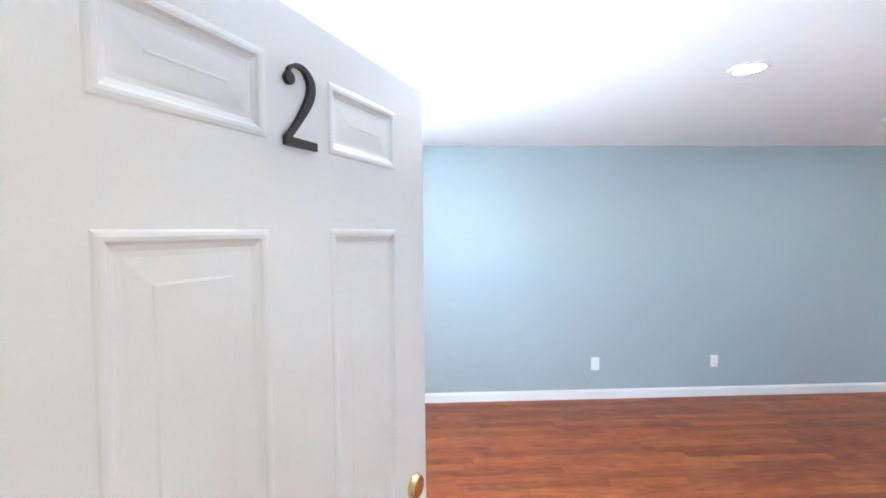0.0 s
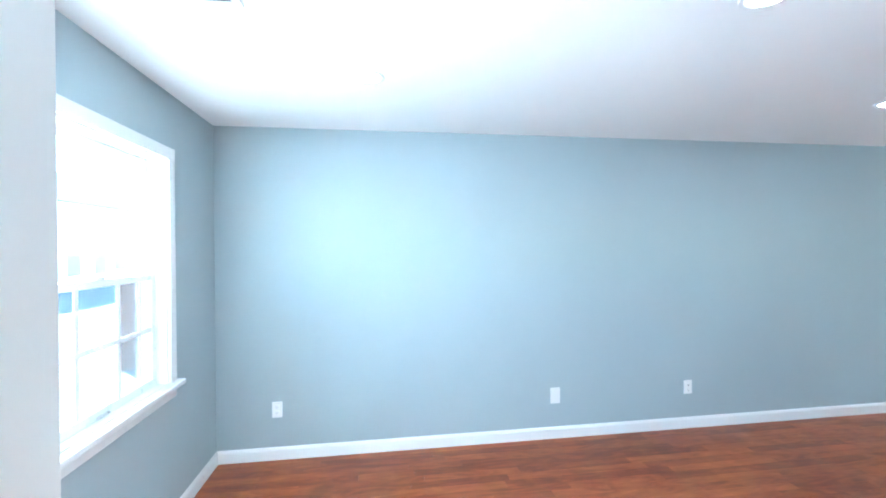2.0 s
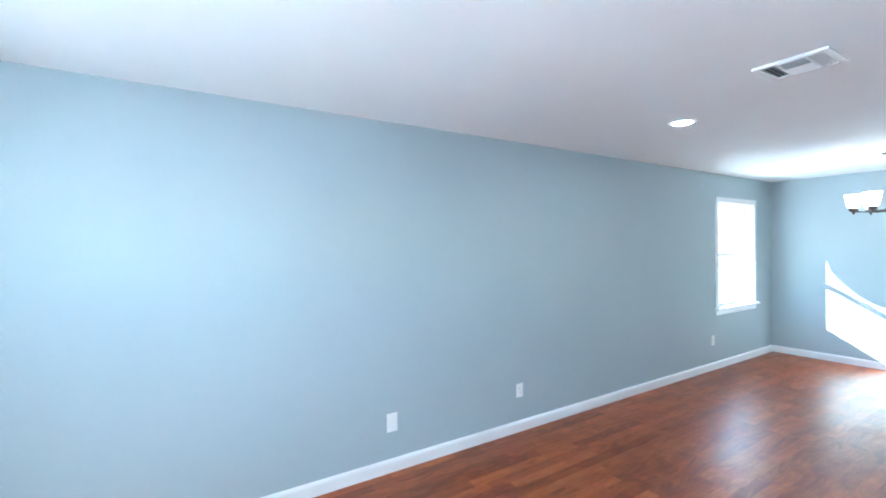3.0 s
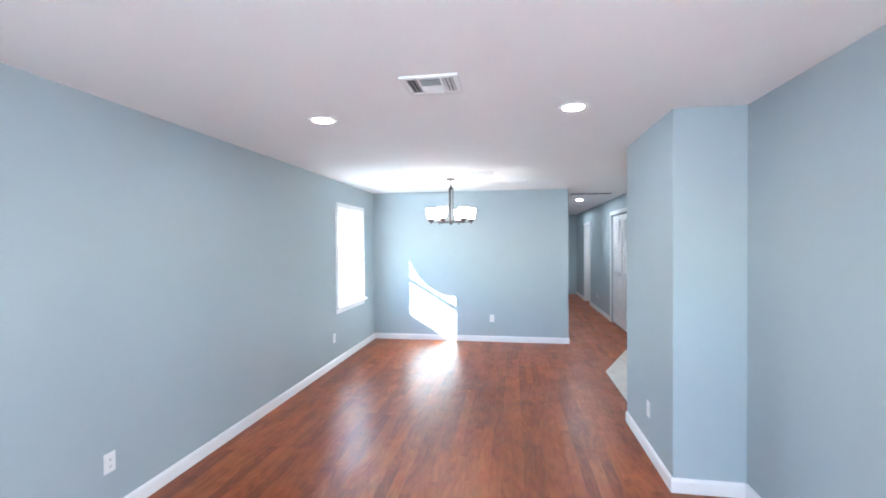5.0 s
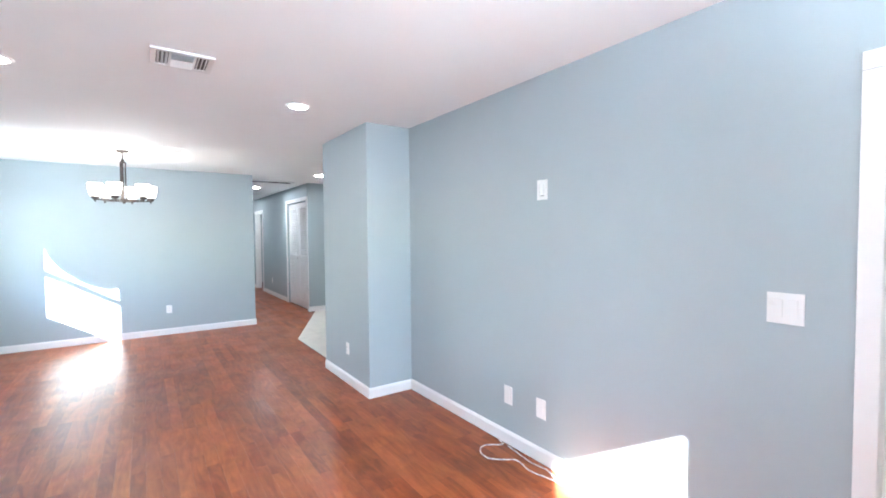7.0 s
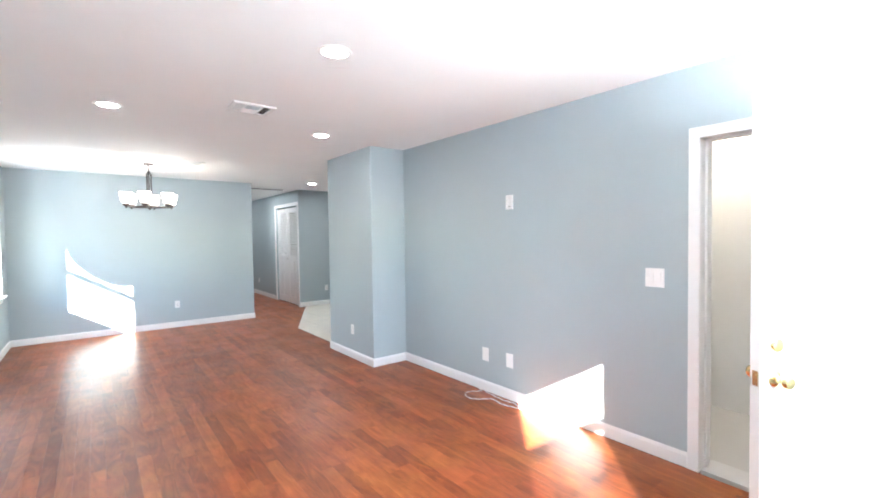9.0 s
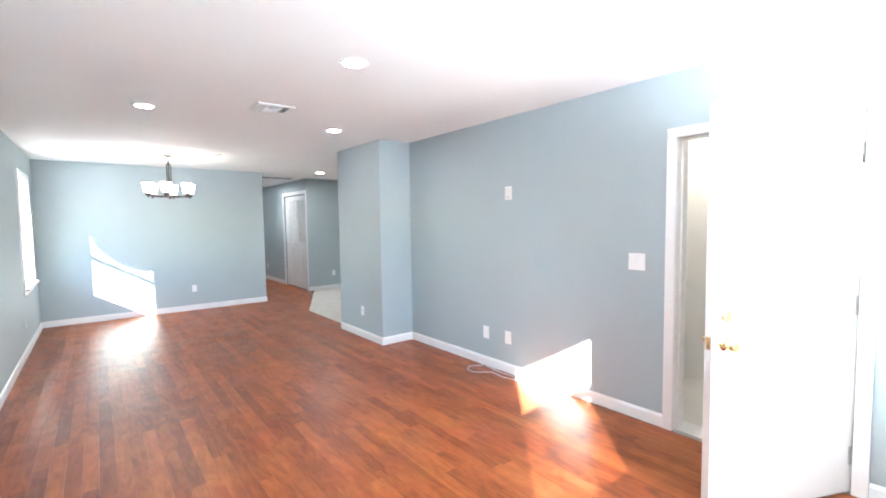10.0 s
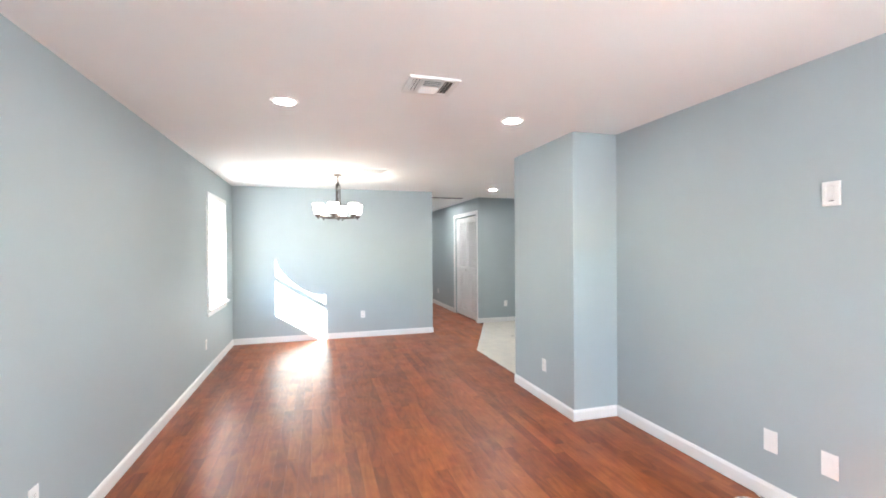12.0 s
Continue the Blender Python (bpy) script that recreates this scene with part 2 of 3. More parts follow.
def wall_y(y0, y1, xa, xb, holes=(), z1=H):
    bm = wall_x(y0, y1, xa, xb, holes, z1)
    for v in bm.verts:
        v.co.x, v.co.y = v.co.y, v.co.x
    bmesh.ops.reverse_faces(bm, faces=bm.faces)
    return bm


# ---- structure ----
FW = ((0.705, 1.695), (2.13, 3.05))      # openings of the two front windows
FZ0, FZ1 = 0.80, 2.06
LW, LZ0, LZ1 = (7.085, 8.04), 0.755, 2.09    # opening of the dining window
structure("wall_west", wall_x(-TW, 0, -TW, L + 0.12, [(*LW, LZ0, LZ1)]), PAINT, "long blue-grey painted wall with one window", "wall")
structure("wall_south", wall_y(-TW, 0, 0, W + TW, [(*w, FZ0, FZ1) for w in FW]), PAINT, "blue-grey painted front wall with windows", "wall")
structure("wall_east", wall_x(W, W + TW, 0, Y1, [(DOOR_A - 0.02, DOOR_B + 0.02, 0, DOOR_H + 0.02)]), PAINT, "blue-grey painted wall with the entrance door", "wall")
structure("wall_pier", boxes((XB, Y1, 0, W + TW, Y2, H), (W + TW, Y2 - 0.12, 0, XK, Y2, H)), PAINT, "blue-grey pier standing out from the wall", "wall")
structure("wall_north", boxes((0, L, 0, XE, L + 0.12, H)), PAINT, "blue-grey painted dining end wall", "wall")
structure("wall_hall_west", boxes((XE - 0.12, L + 0.12, 0, XE, YEND, H)), PAINT, "blue-grey painted hall wall", "wall")
CL = (9.31, 10.65, 2.12)                     # closet opening
HD = (13.05, 13.85, 2.05)                    # hall doorway
structure("wall_hall_east", wall_x(XH, XH + 0.12, YK + 0.12, YEND, [(CL[0] + 0.055, CL[1], 0, CL[2]), (HD[0], HD[1], 0, HD[2])]), PAINT, "blue-grey painted hall wall with closet and doorway", "wall")
structure("wall_kitchen_north", boxes((XH, YK, 0, XK, YK + 0.12, H)), PAINT, "blue-grey painted wall beside the closet", "wall")
structure("wall_kitchen_east", boxes((XK, Y2 - 0.12, 0, XK + 0.12, YK + 0.12, H)), PAINT, "plain blue-grey kitchen wall", "wall")
structure("wall_hall_end", boxes((XE - 0.12, YEND, 0, 6.0, YEND + 0.12, H)), PAINT, "blue-grey wall at the end of the hall", "wall")
structure("wall_room_beyond", boxes((5.9, YK + 0.12, 0, 6.02, YEND, H), (XH + 0.12, 11.2, 0, 5.9, 11.3, H)), PAINT, "plain wall of the room beyond the doorway", "wall")
structure("ceiling", boxes((-TW, -TW, H, W + TW, Y1, H + 0.15), (-TW, Y1, H, XK + 0.12, YEND + 0.12, H + 0.15)), CEIL, "smooth white painted ceiling", "ceiling")
sub = structure("floor", boxes((-TW, -TW, -0.16, W + TW, Y1, -0.02), (-TW, Y1, -0.16, XK + 0.12, YEND + 0.12, -0.02)), SUB, "red-brown stained oak strip floor, glossy and worn", "floor")


# ---- trim ----
def baseboard_bm(length):
    """A moulded board along x from 0, against the plane y = 0, standing out to -y."""
    prof = [(0, 0), (-0.014, 0), (-0.014, 0.072), (-0.009, 0.084), (-0.004, 0.092), (0, 0.092)]
    bm = bmesh.new()
    a = [bm.verts.new((0, y, z)) for y, z in prof]
    b = [bm.verts.new((length, y, z)) for y, z in prof]
    for i in range(len(prof)):
        j = (i + 1) % len(prof)
        bm.faces.new((a[i], b[i], b[j], a[j]))
    bm.faces.new(a)
    bm.faces.new(b[::-1])
    bmesh.ops.recalc_face_normals(bm, faces=bm.faces)
    return bm


def baseboard(x, y, rz, length):
    ob = structure("baseboard", baseboard_bm(length), TRIM, "white painted moulded baseboard", "baseboard")
    ob.matrix_basis = pose(x, y, 0.001, 0, 0, rz)


baseboard(0, 0, 90, L)                        # west
baseboard(0.014, L, 0, XE - 0.014)            # north
baseboard(W, 0, 180, W)                       # south
baseboard(W, Y1, -90, Y1 - 1.468)             # east, pier to door
baseboard(W, 0.422, -90, 0.408)               # east, door to front wall
baseboard(XB - 0.014, Y1, 0, W - XB)          # pier, south face
baseboard(XB, Y2, -90, Y2 - Y1 + 0.0)         # pier, west face
baseboard(XH, YEND, -90, YEND - HD[1] - 0.07)
baseboard(XH, HD[0] - 0.07, -90, HD[0] - CL[1] - 0.15)
baseboard(XH + 0.0, YK, 0, XK - XH)
hall_board = structure("baseboard", baseboard_bm(YEND - L - 0.0), TRIM, "white painted moulded baseboard", "baseboard")
hall_board.matrix_basis = pose(XE, L, 0.001, 0, 0, 90)


def frustum_frame(bm, x0, z0, x1, z1, profile):
    """A mitred moulding round a rectangle, in the x-z plane; profile rows are (inset, y)."""
    loops = []
    for d, y in profile:
        loops.append([bm.verts.new(p) for p in ((x0 + d, y, z0 + d), (x1 - d, y, z0 + d), (x1 - d, y, z1 - d), (x0 + d, y, z1 - d))])
    for a, b in zip(loops, loops[1:]):
        for k in range(4):
            bm.faces.new((a[k], a[(k + 1) % 4], b[(k + 1) % 4], b[k]))
    return loops


# ---- windows ----
def sash(name, parent, x0, z0, x1, z1, y, cols=1, rows=1, stile=0.042, depth=0.032):
    """A sash in the x-z plane; the pane and the bars are its parts."""
    s = part(name, boxes((x0, y, z0, x0 + stile, y + depth, z1), (x1 - stile, y, z0, x1, y + depth, z1),
                         (x0 + stile, y, z0, x1 - stile, y + depth, z0 + stile), (x0 + stile, y, z1 - stile * 0.8, x1 - stile, y + depth, z1), bevel=0.003), VINYL, parent)
    pane = part("pane", boxes((x0 + stile, y + depth / 2 - 0.002, z0 + stile, x1 - stile, y + depth / 2 + 0.002, z1 - stile * 0.8)), GLASS, s, "clear glass pane")
    pane.visible_shadow = False
    gx0, gx1, gz0, gz1 = x0 + stile, x1 - stile, z0 + stile, z1 - stile * 0.8
    for i in range(1, cols):
        x = gx0 + (gx1 - gx0) * i / cols
        part("muntin", boxes((x - 0.011, y + 0.005, gz0, x + 0.011, y + 0.0135, gz1)), VINYL, s)
    for j in range(1, rows):
        z = gz0 + (gz1 - gz0) * j / rows
        part("muntin", boxes((gx0, y + 0.0035, z - 0.011, gx1, y + 0.012, z + 0.011)), VINYL, s)
    return s


def window(name, m, w, z0, z1, label, cols, rows, rail):
    """A double-hung window in an opening of width w; x along the wall, the room on the -y side."""
    t = thing(name, m, label, "window", kind="structure")
    c = 0.062
    for n, r in (("side_casing", (-c, -0.018, z0 - 0.02, 0.004, 0, z1)), ("side_casing", (w - 0.004, -0.018, z0 - 0.02, w + c, 0, z1)), ("head_casing", (-c, -0.02, z1 - 0.004, w + c, 0, z1 + c))):
        part(n, boxes(r, bevel=0.004), TRIM, t)
    part("window_sill", boxes((-c - 0.03, -0.055, z0 - 0.024, w + c + 0.03, -0.0005, z0 + 0.004), (0.001, -0.001, z0 - 0.0, w - 0.001, 0.1, z0 + 0.0038), bevel=0.006), TRIM, t)
    part("apron", boxes((-c, -0.016, z0 - 0.085, w + c, 0, z0 - 0.024), bevel=0.004), TRIM, t)
    part("window_frame", boxes((0, 0, z0, 0.012, TW + 0.01, z1), (w - 0.012, 0, z0, w, TW + 0.01, z1), (0.012, 0, z1 - 0.012, w - 0.012, TW + 0.01, z1), (0.012, 0.101, z0 + 0.001, w - 0.012, TW + 0.03, z0 + 0.015)), VINYL, t)
    low = sash("lower_sash", t, 0.014, z0 + 0.005, w - 0.014, rail + 0.02, 0.055, cols, rows)
    part("sash_lift", boxes((w / 2 - 0.04, 0.04, z0 + 0.012, w / 2 + 0.04, 0.056, z0 + 0.022), bevel=0.003), STEEL, low, "small metal lift handle")
    part("sash_lock", boxes((w / 2 - 0.03, 0.05, rail + 0.019, w / 2 + 0.03, 0.08, rail + 0.034), bevel=0.004), VINYL, low, "small white sash lock")
    sash("upper_sash", t, 0.014, rail - 0.02, w - 0.014, z1 - 0.014, 0.095, 1, 1)
    if cols > 1:
        part("insect_screen", boxes((0.016, 0.136, z0 + 0.02, w - 0.016, 0.1368, rail)), SCREEN, t, "grey insect screen")
        part("screen_frame", boxes((0.0135, 0.131, z0 + 0.016, 0.033, 0.142, rail), (w - 0.033, 0.131, z0 + 0.016, w - 0.0135, 0.142, rail), (0.033, 0.131, rail - 0.018, w - 0.033, 0.142, rail)), VINYL, t)
    else:
        part("sticker", boxes((w * 0.46, 0.1045, 1.83, w * 0.52, 0.1055, 1.90)), CANVAS, t, "small pale sticker on the glass")
    return t


window("window_1", pose(FW[0][1], 0, 0, 0, 0, 180), FW[0][1] - FW[0][0], FZ0, FZ1, "white double-hung front window with a barred lower sash", 3, 2, 1.40)
window("window_2", pose(FW[1][1], 0, 0, 0, 0, 180), FW[1][1] - FW[1][0], FZ0, FZ1, "white double-hung front window near the entrance door", 3, 2, 1.40)
window("window_3", pose(0, LW[0], 0, 0, 0, 90), LW[1] - LW[0], LZ0, LZ1, "white double-hung window at the dining end", 1, 1, 1.42)


# ---- entrance door ----
def casing(t, w, h, c=0.065, depth=0.018, y=0.0):
    """A door casing round an opening of width w on the -y side of y = 0."""
    part("side_casing", boxes((-c, y - depth, 0, 0, y, h), bevel=0.004), TRIM, t)
    part("side_casing", boxes((w, y - depth, 0, w + c, y, h), bevel=0.004), TRIM, t)
    part("head_casing", boxes((-c, y - depth, h, w + c, y, h + c), bevel=0.004), TRIM, t)


def panel_face(bm, x0, z0, x1, z1, y, out):
    """A raised and fielded panel on a door face at y; out is -1 or 1, the way the face looks."""
    loops = frustum_frame(bm, x0, z0, x1, z1, [(0, y), (0.003, y + out * 0.002), (0.008, y + out * 0.0028), (0.013, y + out * 0.0018), (0.017, y - out * 0.0015), (0.024, y - out * 0.0045), (0.031, y - out * 0.0048), (0.036, y - out * 0.0044), (0.062, y - out * 0.0026), (0.065, y - out * 0.0018)])
    bm.faces.new(loops[-1])


def panelled(bm, w, h, cols, rows, t):
    """A door slab of thickness t from y = -t to 0 with panels let into both faces."""
    for y, out in ((-t, -1), (0, 1)):
        xs = [0] + [v for c in cols for v in c] + [w]
        zs = [0] + [v for r in rows for v in r] + [h]
        for i in range(len(xs) - 1):
            for j in range(len(zs) - 1):
                if i % 2 and j % 2:
                    panel_face(bm, xs[i], zs[j], xs[i + 1], zs[j + 1], y, out)
                else:
                    bm.faces.new([bm.verts.new(p) for p in ((xs[i], y, zs[j]), (xs[i + 1], y, zs[j]), (xs[i + 1], y, zs[j + 1]), (xs[i], y, zs[j + 1]))])
    for q in (((0, 0), (0, h)), ((0, h), (w, h)), ((w, h), (w, 0)), ((w, 0), (0, 0))):
        (xa, za), (xb, zb) = q
        bm.faces.new([bm.verts.new(p) for p in ((xa, -t, za), (xb, -t, zb), (xb, 0, zb), (xa, 0, za))])
    bmesh.ops.remove_doubles(bm, verts=bm.verts, dist=0.0005)
    bmesh.ops.recalc_face_normals(bm, faces=bm.faces)
    return bm


def numeral_two(h, depth):
    """The figure 2 with a ball end and a flat foot, h high, standing in the x-y plane and raised along z."""
    spine = [(0.06, 0.80), (0.10, 0.92), (0.22, 0.985), (0.36, 0.965), (0.46, 0.86), (0.47, 0.72), (0.40, 0.56), (0.28, 0.38), (0.14, 0.20), (0.03, 0.08)]
    wide = [0.03, 0.04, 0.045, 0.07, 0.11, 0.12, 0.11, 0.085, 0.07, 0.075]
    pts = []
    for i in range(len(spine) - 1):
        p = [Vector((*spine[min(max(i + k, 0), len(spine) - 1)], 0)) for k in (-1, 0, 1, 2)]
        for k in range(5):
            u = k / 5
            c = 0.5 * (2 * p[1] + (p[2] - p[0]) * u + (2 * p[0] - 5 * p[1] + 4 * p[2] - p[3]) * u * u + (3 * p[1] - p[0] - 3 * p[2] + p[3]) * u ** 3)
            pts.append((c, wide[i] * (1 - u) + wide[i + 1] * u))
    pts.append((Vector((*spine[-1], 0)), wide[-1]))
    bm = bmesh.new()
    rings = []
    for i, (c, w) in enumerate(pts):
        d = (pts[min(i + 1, len(pts) - 1)][0] - pts[max(i - 1, 0)][0]).normalized()
        n = Vector((-d.y, d.x, 0)) * w / 2
        rings.append([bm.verts.new(((q.x - 0.27) * h, q.y * h, z)) for q, z in ((c - n, 0), (c + n, 0), (c + n, depth), (c - n, depth))])
    for p, q in zip(rings, rings[1:]):
        for k in range(4):
            bm.faces.new((p[k], p[(k + 1) % 4], q[(k + 1) % 4], q[k]))
    bm.faces.new(rings[0])
    bm.faces.new(rings[-1])
    bmesh.ops.recalc_face_normals(bm, faces=bm.faces)
    lathe(bm, [(0.078 * h, 0), (0.078 * h, depth * 0.9), (0.07 * h, depth)], 20, (0.095 - 0.27) * h, 0.80 * h)
    box(bm, -0.27 * h, 0, 0, 0.28 * h, 0.105 * h, depth * 1.02, bevel=0.0006)
    return bm


def entrance_door():
    frame_ = thing("door_frame", pose(W, DOOR_B, 0, 0, 0, -90), "white painted frame and casing of the entrance", "door frame", kind="structure")
    w = DOOR_B - DOOR_A
    casing(frame_, w, DOOR_H)
    casing(frame_, w, DOOR_H, y=TW + 0.018)
    part("jamb", boxes((-0.02, 0, 0, 0, TW, DOOR_H), (w, 0, 0, w + 0.02, TW, DOOR_H), (-0.02, 0, DOOR_H, w + 0.02, TW, DOOR_H + 0.02)), TRIM, frame_)
    part("door_stop", boxes((0, 0.062, 0, 0.012, 0.1, DOOR_H), (w - 0.012, 0.062, 0, w, 0.1, DOOR_H), (0.012, 0.062, DOOR_H - 0.012, w - 0.012, 0.1, DOOR_H)), TRIM, frame_)
    part("threshold", boxes((0, 0.01, -0.018, w, TW + 0.04, 0.012), bevel=0.004), THRESH, frame_, "worn metal threshold")
    # the leaf stands open into the room
    lw, lh, t = w - 0.006, DOOR_H - 0.012, 0.044
    leaf = thing("door_1", pose(W + 0.012, DOOR_A + 0.003, 0.008, 0, 0, 90 + 64), "white six-panel entrance door with a number, standing open", "door")
    cols = ((0.145, 0.380), (lw - 0.380, lw - 0.145))
    rows = ((0.22, 0.80), (0.98, 1.640), (1.775, 1.905))
    part("leaf", panelled(bmesh.new(), lw, lh, cols, rows, t), DOORPAINT, leaf)
    for z, nm in ((0.86, "knob"), (0.995, "deadbolt")):
        for y, s in ((0, 1), (-t, -1)):
            prof = [(0.033, 0), (0.033, 0.004), (0.026, 0.009), (0.013, 0.014), (0.012, 0.03), (0.02, 0.036), (0.027, 0.045), (0.028, 0.054), (0.022, 0.064), (0.006, 0.067)] if nm == "knob" else [(0.031, 0), (0.031, 0.006), (0.026, 0.016), (0.018, 0.018), (0.004, 0.019)]
            bm = lathe(bmesh.new(), [(r, y + s * h) for r, h in prof], 28, lw - 0.07, z, axis="y")
            part(nm, bm, BRASS, leaf, "polished brass " + nm, smooth=True)
    part("latch_plate", boxes((lw - 0.001, -t / 2 - 0.012, 0.83, lw + 0.0015, -t / 2 + 0.012, 0.89)), BRASS, leaf)
    for z in (0.2, 1.0, 1.78):
        bm = lathe(bmesh.new(), [(0.007, z - 0.05), (0.007, z + 0.05)], 12, -0.004, 0.008)
        box(bm, -0.001, 0.0005, z - 0.05, 0.03, 0.0025, z + 0.05)
        part("hinge", bm, STEEL, leaf, "steel hinge")
    num = part("number", numeral_two(0.132, 0.008), NUMBER, leaf)
    num.matrix_basis = pose(lw / 2 - 0.004, -t - 0.0005, 1.772, 90)
    tagged(num, "black metal door number 2")


entrance_door()


# ---- recessed lights, vents ----
def recessed_light(x, y, glow):
    t = thing("recessed_light", pose(x, y, H), "round white recessed ceiling light, lit", "ceiling light", "recessed lights")
    bm = bmesh.new()
    prof = [(0.09, 0.0), (0.088, -0.006), (0.08, -0.009), (0.068, -0.007), (0.062, -0.003)]
    rings = [[bm.verts.new((r * math.cos(2 * math.pi * k / 40), r * math.sin(2 * math.pi * k / 40), z)) for k in range(40)] for r, z in prof]
    for a, b in zip(rings, rings[1:]):
        for k in range(40):
            bm.faces.new((a[k], b[k], b[(k + 1) % 40], a[(k + 1) % 40]))
    part("trim_ring", bm, PLASTIC, t, smooth=True)
    part("lens", lathe(bmesh.new(), [(0.062, -0.0045), (0.062, -0.002)], 40), glow, t, "glowing white lens")


for x, y in ((1.04, 1.118), (1.04, 4.39), (2.683, 4.405), (1.967, 2.55), (2.70, 1.118), (4.10, 8.12), (3.62, 10.52), (3.66, 13.3)):
    recessed_light(x, y, LENS if y < L - 1 else HALL_LENS)


def louvre(bm, x, y, length, along, tilt, depth=0.020):
    c, s = math.cos(tilt) * depth / 2, math.sin(tilt) * depth / 2
    n = 0.0008
    if along == "y":
        ps = [(x - c, y, -0.010 - s), (x + c, y, -0.010 + s), (x + c, y + length, -0.010 + s), (x - c, y + length, -0.010 - s)]
    else:
        ps = [(x, y - c, -0.010 - s), (x, y + c, -0.010 + s), (x + length, y + c, -0.010 + s), (x + length, y - c, -0.010 - s)]
    lo = [bm.verts.new(p) for p in ps]
    hi = [bm.verts.new((p[0], p[1], p[2] + n)) for p in ps]
    bm.faces.new(lo)
    bm.faces.new(hi[::-1])
    for k in range(4):
        bm.faces.new((lo[k], hi[k], hi[(k + 1) % 4], lo[(k + 1) % 4]))
    bmesh.ops.recalc_face_normals(bm, faces=bm.faces)


def ceiling_vent(x, y, a, b):
    """A three-way register, a wide along x and b along y."""
    t = thing("ceiling_vent", pose(x, y, H), "white three-way air vent in the ceiling", "vent", "ceiling vents")
    m = 0.028
    # no duct is cut; a dark sheet stands for its shaded depth
    part("backing", boxes((-a / 2 + m, -b / 2 + m, -0.003, a / 2 - m, b / 2 - m, -0.001)), HOLE_SHADE, t, "dark sheet for the shade inside the duct")
    side = a * 0.19
    bars = [(-a / 2, -b / 2, a / 2, -b / 2 + m), (-a / 2, b / 2 - m, a / 2, b / 2), (-a / 2, -b / 2 + m, -a / 2 + m, b / 2 - m), (a / 2 - m, -b / 2 + m, a / 2, b / 2 - m)]
    bm = bmesh.new()
    for q in bars:
        box(bm, q[0], q[1], -0.012, q[2], q[3], 0, bevel=0.002)
    for xx in (-a / 2 + m + side, a / 2 - m - side - 0.012):
        box(bm, xx, -b / 2 + m, -0.012, xx + 0.012, b / 2 - m, -0.003)
    part("frame", bm, VENTPAINT, t)
    for s in (-1, 1):
        for k in range(3):
            bm = bmesh.new()
            louvre(bm, s * (a / 2 - m - side * (k + 0.5) / 3), -b / 2 + m, b - 2 * m, "y", s * 0.8, 0.014)
            part("slat", bm, VENTPAINT, t)
    inner = a - 2 * m - 2 * side - 0.024
    for k in range(8):
        bm = bmesh.new()
        louvre(bm, -inner / 2, -b / 2 + m + (b - 2 * m) * (k + 0.5) / 8, inner, "x", 0.7 if k < 4 else -0.7, 0.018)
        part("slat", bm, VENTPAINT, t)


ceiling_vent(1.892, 3.87, 0.30, 0.26)
ceiling_vent(1.80, 0.56, 0.30, 0.26)


def flat_vent(x, y):
    t = thing("flat_vent", pose(x, y, H), "flat white ceiling grille near the chandelier", "vent")
    a, b = 0.30, 0.28
    # dark sheet in place of the shade behind the grille
    part("backing", boxes((-a / 2 + 0.02, -b / 2 + 0.02, -0.003, a / 2 - 0.02, b / 2 - 0.02, -0.001)), HOLE_SHADE, t)
    bm = boxes((-a / 2, -b / 2, -0.01, a / 2, -b / 2 + 0.025, 0), (-a / 2, b / 2 - 0.025, -0.01, a / 2, b / 2, 0), (-a / 2, -b / 2 + 0.025, -0.01, -a / 2 + 0.025, b / 2 - 0.025, 0), (a / 2 - 0.025, -b / 2 + 0.025, -0.01, a / 2, b / 2 - 0.025, 0), bevel=0.002)
    part("frame", bm, VENTPAINT, t)
    for k in range(14):
        y0 = -b / 2 + 0.03 + k * (b - 0.06) / 14
        part("slat", boxes((-a / 2 + 0.025, y0, -0.009, a / 2 - 0.025, y0 + 0.0085, -0.005)), VENTPAINT, t)


flat_vent(1.945, 6.85)


def attic_hatch():
    x0, x1, y0, y1 = 3.28, 4.02, 9.27, 10.25
    t = thing("attic_hatch", pose(0, 0, H), "white attic hatch in the hall ceiling, slightly sagging", "hatch")
    c = 0.04
    part("hatch_frame", boxes((x0, y0, -0.014, x1, y0 + c, 0), (x0, y1 - c, -0.014, x1, y1, 0), (x0, y0 + c, -0.014, x0 + c, y1 - c, 0), (x1 - c, y0 + c, -0.014, x1, y1 - c, 0), bevel=0.003), TRIM, t)
    # near-black sheet and strips put the shade of the open gaps into colour
    part("shadow_gap", boxes((x0 + c, y0 + c, -0.004, x1 - c, y1 - c, -0.001)), SLOT_SHADE, t)
    for xa, xb in ((x0 + 0.03, x0 + 0.25), (x0 + 0.29, x0 + 0.47), (x0 + 0.51, x0 + 0.68)):
        part("gap", boxes((xa, y0 + 0.002, -0.0175, xb, y0 + 0.13, -0.0145)), SLOT_SHADE, t, "near-black strip for the shade in the hatch edge gap")
    part("hatch_panel", boxes((x0 + c + 0.012, y0 + c + 0.10, -0.02, x1 - c - 0.012, y1 - c - 0.012, -0.006), bevel=0.003), CEIL, t)


attic_hatch()


# ---- wall plates ----
def plate(name, m, w, h, label, category, group):
    t = thing(name, m, label, category, group)
    part("cover_plate", boxes((-w / 2, -0.006, -h / 2, w / 2, 0, h / 2), bevel=0.0025), PLASTIC, t)
    return t


def screw(t, x, z):
    part("screw", lathe(bmesh.new(), [(0.003, -0.0075), (0.003, -0.005)], 10, x, z, axis="y"), PLASTIC, t)


